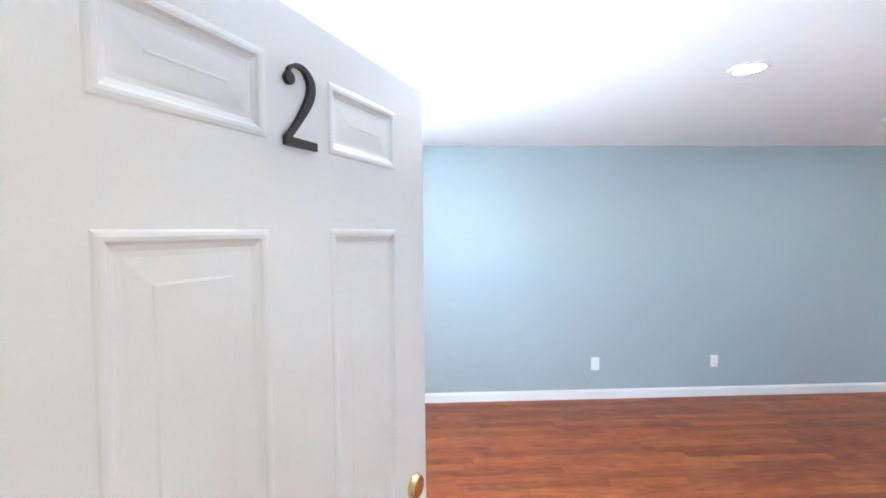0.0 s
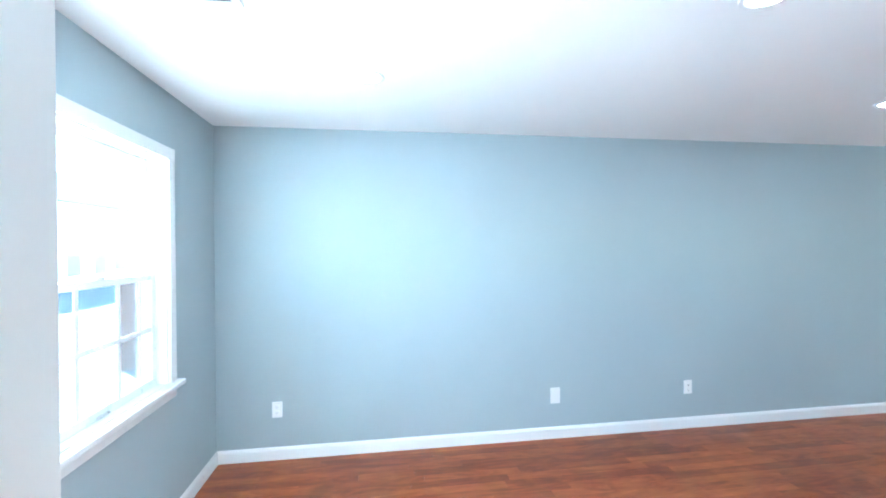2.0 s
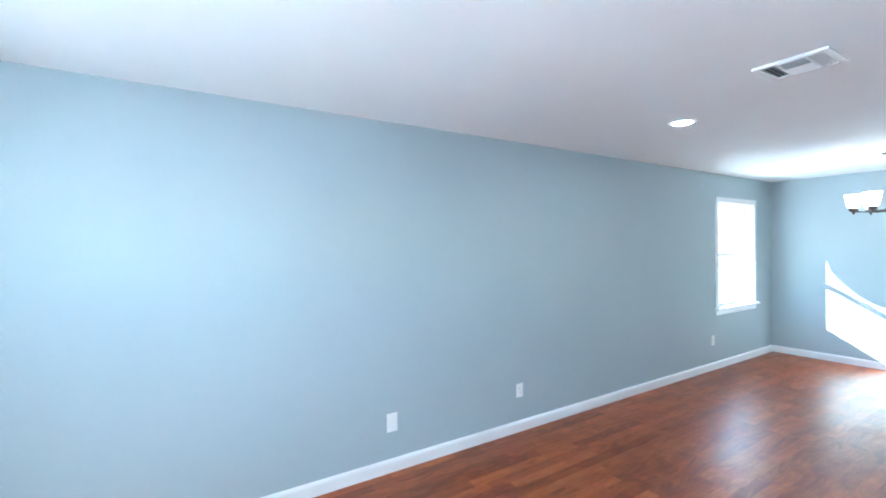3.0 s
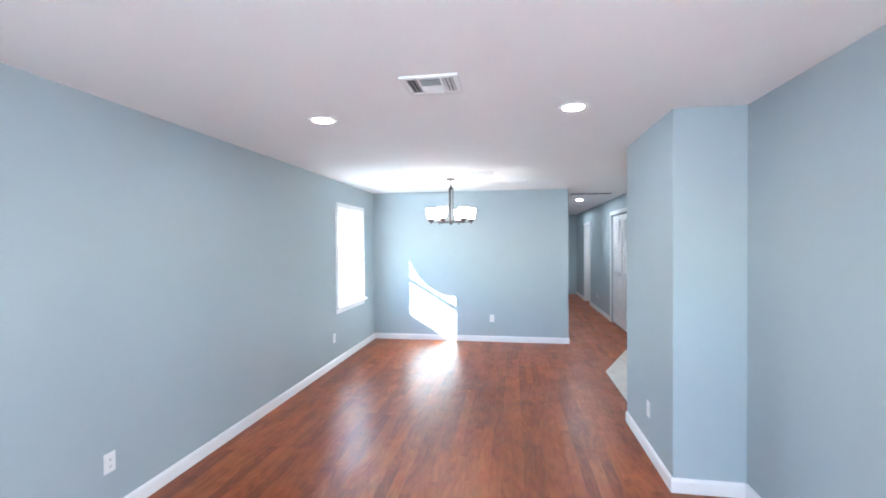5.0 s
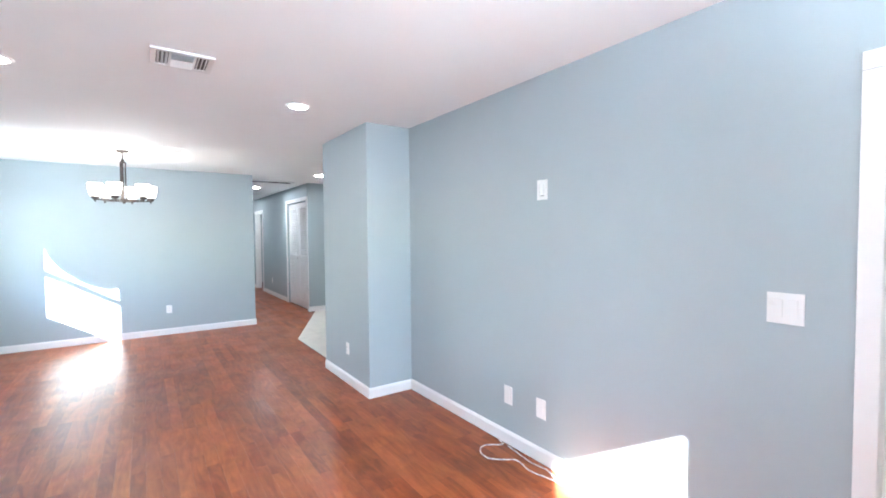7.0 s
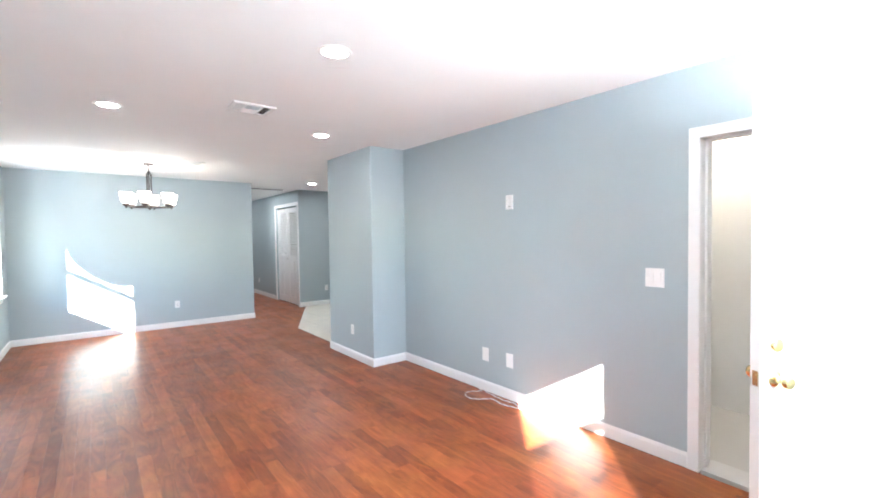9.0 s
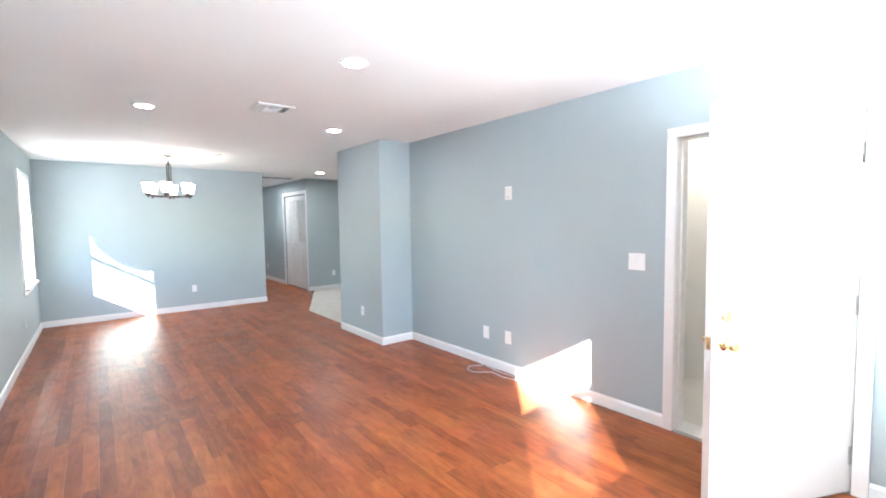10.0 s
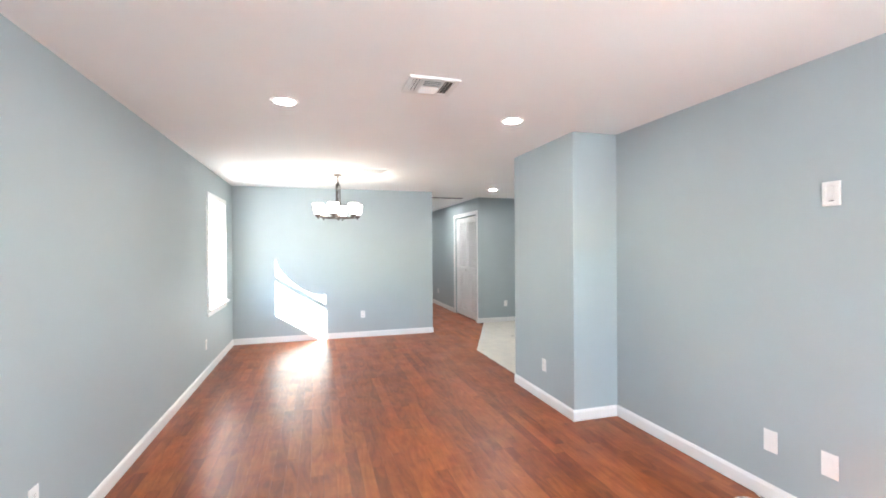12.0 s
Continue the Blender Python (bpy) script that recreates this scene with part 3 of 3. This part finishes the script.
def outlet(m, big=1.0):
    t = plate("outlet", m, 0.072 * big, 0.116 * big, "white duplex power outlet on the wall", "outlet", "outlets")
    for z in (-0.02, 0.02):
        o = part("socket", boxes((-0.017, -0.009, z - 0.0145, 0.017, -0.0055, z + 0.0145), bevel=0.003), PLASTIC, t)
        part("slot", boxes((-0.0075, -0.0095, z - 0.003, -0.0055, -0.0088, z + 0.006), (0.0055, -0.0095, z - 0.003, 0.0075, -0.0088, z + 0.005), (-0.002, -0.0095, z - 0.010, 0.002, -0.0088, z - 0.006)), SLOT_SHADE, o)
    screw(t, 0, 0)


outlet(pose(0, 0.421, 0.368, 0, 0, 90))
outlet(pose(0, 3.756, 0.348, 0, 0, 90))
outlet(pose(0, 6.95, 0.367, 0, 0, 90))
outlet(pose(1.971, L, 0.377, 0, 0, 0))
outlet(pose(XB, 5.049, 0.345, 0, 0, -90))
outlet(pose(4.83, YK, 0.36, 0, 0, 0))
outlet(pose(XH, 12.1, 0.36, 0, 0, -90))


def blank_plate(m, w=0.078, h=0.125):
    t = plate("blank_plate", m, w, h, "blank white wall plate above the baseboard", "wall plate", "blank plates")
    part("insert", boxes((-0.017, -0.008, -0.034, 0.017, -0.0055, 0.034), bevel=0.0015), PLASTIC, t)
    screw(t, 0, h * 0.36)
    screw(t, 0, -h * 0.36)


blank_plate(pose(0, 2.57, 0.345, 0, 0, 90), 0.082, 0.128)
blank_plate(pose(W, 3.23, 0.342, 0, 0, -90))
blank_plate(pose(W, 2.93, 0.345, 0, 0, -90))


def cable_plate(m):
    """A framed pass-through plate with a recessed pocket."""
    t = thing("cable_plate", m, "white recessed cable plate high on the wall", "wall plate")
    w, h = 0.082, 0.125
    bm = bmesh.new()
    loops = frustum_frame(bm, -w / 2, -h / 2, w / 2, h / 2, [(0, 0), (0.001, -0.007), (0.004, -0.009), (0.019, -0.009), (0.022, -0.003)])
    bm.faces.new(loops[-1])
    bmesh.ops.recalc_face_normals(bm, faces=bm.faces)
    part("cover_plate", bm, PLASTIC, t)
    part("hood", boxes((-0.013, -0.0085, -0.03, 0.013, -0.0028, 0.036), bevel=0.002), PLASTIC, t)
    part("slot", boxes((-0.011, -0.0045, -0.038, 0.011, -0.0028, -0.034)), HOLE_SHADE, t)


cable_plate(pose(W, 2.918, 1.73, 0, 0, -90))


def switch_plate(m):
    t = plate("switch_plate", m, 0.122, 0.122, "white double light switch beside the door", "light switch", "")
    for x in (-0.024, 0.024):
        bm = boxes((x - 0.0165, -0.0085, -0.034, x + 0.0165, -0.0055, 0.034))
        for v in bm.verts:
            if v.co.y < -0.008 and v.co.z > 0:
                v.co.y -= 0.003
        part("rocker", bm, PLASTIC, t)
        screw(t, x, 0.048)
        screw(t, x, -0.048)


switch_plate(pose(W, 1.67, 1.16, 0, 0, -90))


# ---- chandelier ----
def tube(bm, pts, r, n=10):
    """A round bar through the points."""
    rings = []
    pts = [Vector(p) for p in pts]
    for i, p in enumerate(pts):
        d = (pts[min(i + 1, len(pts) - 1)] - pts[max(i - 1, 0)]).normalized()
        u = d.orthogonal().normalized() if i == 0 else (u - d * u.dot(d)).normalized()
        v = d.cross(u)
        rings.append([bm.verts.new(p + r * (math.cos(2 * math.pi * k / n) * u + math.sin(2 * math.pi * k / n) * v)) for k in range(n)])
    for a, b in zip(rings, rings[1:]):
        for k in range(n):
            bm.faces.new((a[k], a[(k + 1) % n], b[(k + 1) % n], b[k]))
    bm.faces.new(rings[0][::-1])
    bm.faces.new(rings[-1])
    bmesh.ops.recalc_face_normals(bm, faces=bm.faces)
    return bm


def chandelier(x, y):
    t = thing("chandelier", pose(x, y, H), "dark bronze chandelier with six lit white glass shades", "chandelier")
    part("canopy", lathe(bmesh.new(), [(0.062, 0), (0.062, -0.012), (0.05, -0.02), (0.012, -0.026), (0.008, -0.04)], 32), BRONZE, t, smooth=True)
    part("rod", lathe(bmesh.new(), [(0.006, -0.03), (0.006, -0.13)], 14), BRONZE, t, smooth=True)
    part("collar", lathe(bmesh.new(), [(0.010, -0.10), (0.016, -0.11), (0.016, -0.125), (0.03, -0.13), (0.03, -0.14)], 20), BRONZE, t, smooth=True)
    for k in range(3):
        a = 2 * math.pi * k / 3 + 0.4
        px, py = 0.026 * math.cos(a), 0.026 * math.sin(a)
        bm = boxes((-0.009, -0.005, -0.56, 0.009, 0.005, -0.135), bevel=0.002)
        bmesh.ops.rotate(bm, verts=bm.verts, cent=(0, 0, 0), matrix=Matrix.Rotation(a + math.pi / 2, 3, "Z"))
        bmesh.ops.translate(bm, verts=bm.verts, vec=(px, py, 0))
        part("stem_bar", bm, BRONZE, t)
    part("hub", lathe(bmesh.new(), [(0.04, -0.545), (0.045, -0.555), (0.045, -0.575), (0.02, -0.585), (0.012, -0.6), (0.004, -0.605)], 24), BRONZE, t, smooth=True)
    for k in range(6):
        a = 2 * math.pi * k / 6 + 0.25
        c, s = math.cos(a), math.sin(a)
        arm = part("arm", tube(bmesh.new(), [(0.03 * c, 0.03 * s, -0.565), (0.14 * c, 0.14 * s, -0.572), (0.25 * c, 0.25 * s, -0.565), (0.262 * c, 0.262 * s, -0.552)], 0.007), BRONZE, t, smooth=True)
        part("cup", lathe(bmesh.new(), [(0.004, -0.592), (0.010, -0.586), (0.008, -0.576), (0.02, -0.566), (0.036, -0.556), (0.039, -0.535), (0.036, -0.528), (0.022, -0.526)], 20, 0.262 * c, 0.262 * s), BRONZE, arm, smooth=True)
        bm = bmesh.new()
        prof = [(0.030, -0.524), (0.047, -0.519), (0.053, -0.495), (0.061, -0.45), (0.070, -0.392), (0.066, -0.392), (0.057, -0.45), (0.049, -0.495), (0.038, -0.512)]
        rings = [[bm.verts.new((0.262 * c + r * math.cos(2 * math.pi * j / 24), 0.262 * s + r * math.sin(2 * math.pi * j / 24), z)) for j in range(24)] for r, z in prof]
        for p, q in zip(rings, rings[1:]):
            for j in range(24):
                bm.faces.new((p[j], p[(j + 1) % 24], q[(j + 1) % 24], q[j]))
        bm.faces.new(rings[0])
        bm.faces.new(rings[-1][::-1])
        bmesh.ops.recalc_face_normals(bm, faces=bm.faces)
        part("shade", bm, SHADE, t, "glowing white glass shade", smooth=True)
    part("ring", tube(bmesh.new(), [(0.2 * math.cos(2 * math.pi * k / 48), 0.2 * math.sin(2 * math.pi * k / 48), -0.568) for k in range(49)], 0.005, 8), BRONZE, t, smooth=True)


chandelier(1.515, 7.21)


# ---- closet with louvred folding doors ----
def louvre_door(name, x, w, h, t, swing):
    d = tagged(new(name), "white louvred folding closet door, closed", "closet door", "closet doors")
    d.matrix_basis = pose(XH + 0.03, CL[1] - 0.004 - x, 0.012, 0, 0, -90)
    st = 0.055
    mid0, mid1 = 0.93, 1.03
    part("stile", boxes((0, 0, 0, st, t, h), bevel=0.002), TRIM, d)
    part("stile", boxes((w - st, 0, 0, w, t, h), bevel=0.002), TRIM, d)
    for a, b in ((0, 0.14), (mid0, mid1), (h - 0.09, h)):
        part("rail", boxes((st, 0, a, w - st, t, b), bevel=0.002), TRIM, d)
    n = 26
    slat = None
    for k in range(n):
        z = mid1 + (h - 0.09 - mid1) * (k + 0.5) / n
        if slat is None:
            bm = boxes((st, -0.003, -0.017, w - st, 0.003, 0.017))
            bmesh.ops.rotate(bm, verts=bm.verts, cent=(0, 0, 0), matrix=Matrix.Rotation(radians(-38), 3, "X"))
            slat = part("slat", bm, TRIM, d)
        else:
            slat = new("slat", slat.data)
            slat.parent = d
        slat.matrix_basis = pose(0, t / 2, z)
    pw = (w - 2 * st - 0.02) / 2
    for k in range(2):
        bm = bmesh.new()
        x0 = st + k * (pw + 0.02)
        loops = frustum_frame(bm, x0, 0.14, x0 + pw, mid0, [(0, 0.012), (0.02, 0.012), (0.045, 0.004)])
        bm.faces.new(loops[-1])
        bmesh.ops.recalc_face_normals(bm, faces=bm.faces)
        part("panel", bm, TRIM, d)
    part("mullion", boxes((st + pw, 0, 0.14, st + pw + 0.02, t, mid0)), TRIM, d)
    part("panel_back", boxes((st, t - 0.006, 0.14, w - st, t, mid0)), TRIM, d)
    part("pull", lathe(bmesh.new(), [(0.008, 0.0), (0.008, -0.012), (0.016, -0.018), (0.014, -0.028), (0.004, -0.03)], 16, st / 2 if swing else w - st / 2, 0.98, axis="y"), STEEL, d, "small round pull")


fr = thing("closet_frame", pose(XH, CL[1], 0, 0, 0, -90), "white painted casing round the closet doors", "door frame", kind="structure")
part("side_casing", boxes((-0.075, -0.018, 0, 0, 0, CL[2]), bevel=0.004), TRIM, fr)
part("side_casing", boxes((CL[1] - CL[0] - 0.0, -0.018, 0, CL[1] - CL[0] + 0.07, 0, CL[2]), bevel=0.004), TRIM, fr)
part("head_casing", boxes((-0.075, -0.018, CL[2], CL[1] - CL[0] + 0.07, 0, CL[2] + 0.075), bevel=0.004), TRIM, fr)
# near-black sheet stands for the unlit inside of the closet
part("closet_shade", boxes((0, 0.119, 0, CL[1] - CL[0] - 0.055, 0.125, CL[2])), SLOT_SHADE, fr)
half = (CL[1] - CL[0] - 0.008) / 2
louvre_door("closet_door", 0.0, half, CL[2] - 0.03, 0.03, False)
louvre_door("closet_door", half, half, CL[2] - 0.03, 0.03, True)

# ---- hall doorway ----
hf = thing("hall_door_frame", pose(XH, HD[1], 0, 0, 0, -90), "white painted doorway casing in the hall", "door frame", kind="structure")
casing(hf, HD[1] - HD[0], HD[2])
part("jamb", boxes((0, 0, 0, 0.018, 0.12, HD[2]), (HD[1] - HD[0] - 0.018, 0, 0, HD[1] - HD[0], 0.12, HD[2]), (0.018, 0, HD[2] - 0.018, HD[1] - HD[0] - 0.018, 0.12, HD[2])), TRIM, hf)
hd = thing("door_2", pose(XH + 0.12, HD[0] + 0.03, 0.01, 0, 0, 14), "white panelled hall door standing open", "door")
part("leaf", panelled(bmesh.new(), 0.74, HD[2] - 0.04, ((0.1, 0.33), (0.41, 0.64)), ((0.2, 0.8), (0.98, 1.58), (1.7, 1.88)), 0.036), DOORPAINT, hd)
for z in (0.25, 1.0, 1.75):
    part("hinge", lathe(bmesh.new(), [(0.007, z - 0.04), (0.007, z + 0.04)], 12, -0.006, -0.018), BRASS, hd, "brass hinge")


# ---- cord on the floor ----
def cord():
    a = [(3.715, 3.30), (3.69, 3.24), (3.58, 3.30), (3.505, 3.255), (3.49, 3.16), (3.55, 3.09), (3.62, 3.03), (3.60, 2.90), (3.62, 2.80), (3.655, 2.68), (3.67, 2.60), (3.69, 2.53)]
    b = [(3.705, 3.20), (3.69, 3.08), (3.675, 2.95), (3.69, 2.84), (3.66, 2.74), (3.672, 2.66)]
    t = thing("cord", pose(3.6, 2.9, 0), "loose white and grey twisted cord lying along the baseboard", "cord")
    for pts in (a, b):
        P = [Vector((p[0] - 3.6, p[1] - 2.9, 0.0055)) for p in pts]
        out = []
        for i in range(len(P) - 1):
            p0, p1, p2, p3 = P[max(i - 1, 0)], P[i], P[i + 1], P[min(i + 2, len(P) - 1)]
            for k in range(8):
                u = k / 8
                out.append(0.5 * ((2 * p1) + (p2 - p0) * u + (2 * p0 - 5 * p1 + 4 * p2 - p3) * u * u + (3 * p1 - p0 - 3 * p2 + p3) * u ** 3))
        out.append(P[-1])
        for ph, mat in ((0, CORD), (math.pi, CORDGREY)):
            bm = bmesh.new()
            tw = []
            for i, p in enumerate(out):
                d = (out[min(i + 1, len(out) - 1)] - out[max(i - 1, 0)]).normalized()
                side = Vector((-d.y, d.x, 0))
                ang = i * 1.1 + ph
                tw.append(p + side * (0.0026 * math.cos(ang)) + Vector((0, 0, 0.0022 * math.sin(ang))))
            tube(bm, tw, 0.0032, 7)
            part("strand", bm, mat, t, smooth=True)
    bm = bmesh.new()
    for k in range(3):
        c = Vector((0.066 + 0.004 * k, -0.27 - 0.008 * k, 0.009 + 0.003 * k))
        tube(bm, [c + Vector((0.013 * math.cos(a), 0.009 * math.sin(a), 0.006 * math.sin(a + k))) for a in [2 * math.pi * j / 14 for j in range(15)]], 0.0042, 7)
    part("knot", bm, CORD, t, smooth=True)


cord()


# ---- outdoors ----
structure("ground", boxes((-400, -400, -0.6, 400, 400, -0.35)), CONCRETE, "pale open ground round the house", "ground")
structure("porch_floor", boxes((-7.2, -2.2, -0.349, W + TW, -TW, -0.06)), CONCRETE, "pale concrete porch under the front windows", "porch")
# unseen roof and edge, added to limit the sun through the front windows
structure("sun_cut_roof", boxes((-0.5, -0.89, 2.36, W + 0.6, -TW, 2.42)), SIDING, "added unseen roof that cuts the sun over the front windows", "roof")
structure("sun_cut_edge", boxes((-0.5, -0.93, 2.33, W + 0.6, -0.89, 2.46)), TRIM, "added unseen roof edge that sets where the sun is cut", "trim")


# small entry hall outside the door
VX, VY0, VY1 = 4.95, -0.1, 2.4
structure("floor_entry", boxes((W + TW, VY0, -0.16, VX, VY1, -0.012)), CONCRETE, "pale floor of the entry outside the door", "floor")
structure("wall_entry_east", boxes((VX, VY0 - 0.1, -0.16, VX + 0.1, VY1 + 0.1, H)), ENTRYPAINT, "plain white wall of the entry", "wall")
structure("wall_entry_south", boxes((W + TW, VY0 - 0.1, -0.16, VX, VY0, H)), ENTRYPAINT, "plain white wall of the entry", "wall")
structure("wall_entry_north", boxes((W + TW, VY1, -0.16, VX, VY1 + 0.1, H)), ENTRYPAINT, "plain white wall of the entry", "wall")
structure("ceiling_entry", boxes((W + TW, VY0 - 0.1, H, VX + 0.1, VY1 + 0.1, H + 0.1)), CEIL, "plain white ceiling of the entry", "ceiling")


def flush_light(x, y):
    t = thing("flush_light", pose(x, y, H), "round opal ceiling light in the entry, lit", "ceiling light")
    part("base", lathe(bmesh.new(), [(0.15, 0), (0.15, -0.02), (0.14, -0.025)], 36), STEEL, t, smooth=True)
    part("globe", lathe(bmesh.new(), [(0.138, -0.024), (0.13, -0.06), (0.1, -0.09), (0.05, -0.105), (0.005, -0.11)], 36), ENTRY_GLOW, t, "glowing opal glass bowl", smooth=True)


flush_light(4.62, 1.70)


# unseen awning, added so its scallops curve the top of the dining sun patch
def awning():
    t = thing("sun_shaping_awning", pose(-TW, 7.59, 2.34, 0, 0, 0), "added unseen scalloped awning that shapes the dining sun patch", "awning")
    bm = bmesh.new()
    n = 64
    top, front, low = [], [], []
    for k in range(n + 1):
        y = -1.72 + 3.44 * k / n
        s = (k % 16) / 16
        sag = 0.03 + 0.31 * math.sqrt(max(0.0, 1 - (2 * s - 1) ** 2))
        top.append(bm.verts.new((0, y, 0)))
        front.append(bm.verts.new((-0.30, y, -0.28)))
        low.append(bm.verts.new((-0.305, y, -0.28 - sag)))
    for k in range(n):
        bm.faces.new((top[k], top[k + 1], front[k + 1], front[k]))
        bm.faces.new((front[k], front[k + 1], low[k + 1], low[k]))
    bmesh.ops.solidify(bm, geom=bm.faces[:], thickness=0.004)
    part("canvas", bm, CANVAS, t)
    part("front_bar", tube(bmesh.new(), [(-0.296, -1.72, -0.29), (-0.296, 1.72, -0.29)], 0.008), STEEL, t)
    for y in (-1.71, 1.71):
        part("arm", tube(bmesh.new(), [(0, y, -0.29), (-0.296, y, -0.29)], 0.008), STEEL, t)


awning()


def porch_railing():
    t = thing("porch_railing", pose(-7.0, -2.14, -0.06), "white porch railing with three level rails", "railing")
    for z in (0.30, 0.58, 0.88):
        part("rail", boxes((0, -0.02, z, 3.62, 0.02, z + 0.045), bevel=0.004), SIDING, t)
    for x in (0.0, 1.8, 3.58):
        part("post", boxes((x - 0.04, -0.04, -0.29, x + 0.04, 0.04, 1.0), bevel=0.006), SIDING, t)


porch_railing()


def brick_pillar(x, y, h):
    """Courses of bricks laid round a mortar core."""
    t = thing("brick_pillar", pose(x, y, -0.35), "red brick pillar at the end of the porch railing", "pillar")
    w = 0.24
    part("core", boxes((-w / 2 + 0.008, -w / 2 + 0.008, 0, w / 2 - 0.008, w / 2 - 0.008, h)), GROUT, t, "grey mortar core")
    pitch, bl, bd = 0.075, 0.153, 0.075
    brick = to_mesh("brick", boxes((-bl / 2, -bd / 2, 0.005, bl / 2, bd / 2, pitch - 0.005)), BRICK)
    for k in range(int(h / pitch)):
        for q in range(4):
            ob = new("brick", brick)
            ob.parent = t
            side = -1 if k % 2 else 1
            ob.matrix_basis = pose(0, 0, k * pitch, 0, 0, 90 * q) @ pose(side * (w - bl) / 2, -(w - bd) / 2, 0)
    part("cap", boxes((-0.19, -0.19, int(h / pitch) * pitch, 0.19, 0.19, int(h / pitch) * pitch + 0.06), bevel=0.008), CONCRETE, t, "pale concrete cap")


brick_pillar(-3.16, -2.16, 1.62)


def house():
    t = thing("neighbour_house", pose(-36, -24, -0.35), "pale neighbouring house with dark windows", "house")
    w, d, h = 20.0, 8.0, 4.6
    part("wall", boxes((0, 0, 0, w, d, h)), SIDING, t)
    bm = bmesh.new()
    vs = [bm.verts.new(p) for p in ((-0.4, -0.4, h), (w + 0.4, -0.4, h), (w + 0.4, d + 0.4, h), (-0.4, d + 0.4, h), (-0.4, d / 2, h + 2.6), (w + 0.4, d / 2, h + 2.6))]
    for q in ((0, 1, 5, 4), (2, 3, 4, 5), (0, 4, 3), (1, 2, 5), (3, 2, 1, 0)):
        bm.faces.new([vs[i] for i in q])
    bmesh.ops.recalc_face_normals(bm, faces=bm.faces)
    part("roof", bm, ROOFING, t, "grey shingle roof")
    for x in (6.9, 9.0, 11.4, 15.0):
        for z in (0.45, 2.7):
            win = part("window", boxes((x - 0.08, d, z - 0.08, x + 1.18, d + 0.06, z + 1.28)), TRIM, t)
            part("pane", boxes((x, d + 0.055, z, x + 1.1, d + 0.07, z + 1.2)), DARKGLASS, win)


house()


# ---- kitchen tiles ----
def clip(poly, a, b, c):
    """The part of a polygon where a*x + b*y >= c."""
    out = []
    for i, p in enumerate(poly):
        q = poly[(i + 1) % len(poly)]
        dp, dq = a * p[0] + b * p[1] - c, a * q[0] + b * q[1] - c
        if dp >= 0:
            out.append(p)
        if dp * dq < 0:
            u = dp / (dp - dq)
            out.append((p[0] + u * (q[0] - p[0]), p[1] + u * (q[1] - p[1])))
    return out


TA, TB = (3.43, 7.17), (XH, 8.99)
DN = (TB[1] - TA[1], -(TB[0] - TA[0]))
DC = DN[0] * TA[0] + DN[1] * TA[1]


def tile_area(poly):
    poly = clip(poly, 1, 0, TA[0])
    poly = clip(poly, DN[0], DN[1], DC) if poly else poly
    return clip(poly, 0, -1, -YK) if poly else poly


def slab(bm, poly, z0, z1):
    lo = [bm.verts.new((x, y, z0)) for x, y in poly]
    hi = [bm.verts.new((x, y, z1)) for x, y in poly]
    bm.faces.new(lo[::-1])
    bm.faces.new(hi)
    for k in range(len(poly)):
        bm.faces.new((lo[k], lo[(k + 1) % len(poly)], hi[(k + 1) % len(poly)], hi[k]))


bm = bmesh.new()
slab(bm, tile_area([(3.4, Y2), (XK, Y2), (XK, YK), (3.4, YK)]), -0.019, 0.003)
grout = structure("tile_floor", bm, GROUT, "pale stone tile floor of the kitchen, cut at an angle", "floor")
S = 0.33
for i in range(9):
    for j in range(12):
        x, y = 3.43 + i * S, Y2 + j * S
        g = 0.002
        poly = tile_area([(x + g, y + g), (min(x + S - g, XK), y + g), (min(x + S - g, XK), y + S - g), (x + g, y + S - g)])
        if len(poly) > 2 and x < XK - 0.05:
            bm = bmesh.new()
            slab(bm, poly, -0.004, 0.006)
            part("tile", bm, TILE, grout)

# ---- floor boards ----
BW = 0.0792
LENGTHS = (0.38, 0.52, 0.66, 0.82, 1.0, 1.22)
rng = random.Random(7)
board = {}
for ln in LENGTHS:
    board[ln] = to_mesh("plank", boxes((-BW / 2 + 0.00025, 0, -0.019, BW / 2 - 0.00025, ln - 0.0005, 0)), PLANK)
rest = bmesh.new()
count = 0
for r in range(int((XH + 0.12) / BW) + 1):
    x = BW * (r + 0.5)
    spans = [(-0.02, L + 0.1)] if x < XE - 0.03 else [(Y1 + 0.9 if x > XB else -0.02, YEND)] if x < W else [(YK - 2.2, YEND)]
    if XB < x < W:
        spans = [(-0.02, Y1 + 0.05), (Y2 - 0.02, YEND)]
    if x > 3.43 + BW:
        cut = TA[1] + (min(x, XH) - TA[0]) * (TB[1] - TA[1]) / (TB[0] - TA[0])
        spans = [s for s in spans if s[0] < Y1] + [(cut - 0.25, YEND)]
    if x > XH + 0.02:
        spans = [(HD[0], HD[1])]
    for a, b in spans:
        y = a
        first = True
        while y < b - 0.01:
            ln = rng.choice(LENGTHS[:3] if first else LENGTHS)
            first = False
            if y + ln > b or (XB < x < W and b < Y2 and y + ln > b):
                ln = b - y
            if ln in board and y < 4.35 and count < 300:
                o = new("plank", board[ln])
                o.location = (x, y, 0)
                o.parent = sub
                count += 1
            else:
                box(rest, x - BW / 2 + 0.00025, y, -0.019, x + BW / 2 - 0.00025, y + ln - 0.0005, 0)
            y += ln
o = part("planks", rest, PLANKS, sub)
tagged(o, kind="stuff")
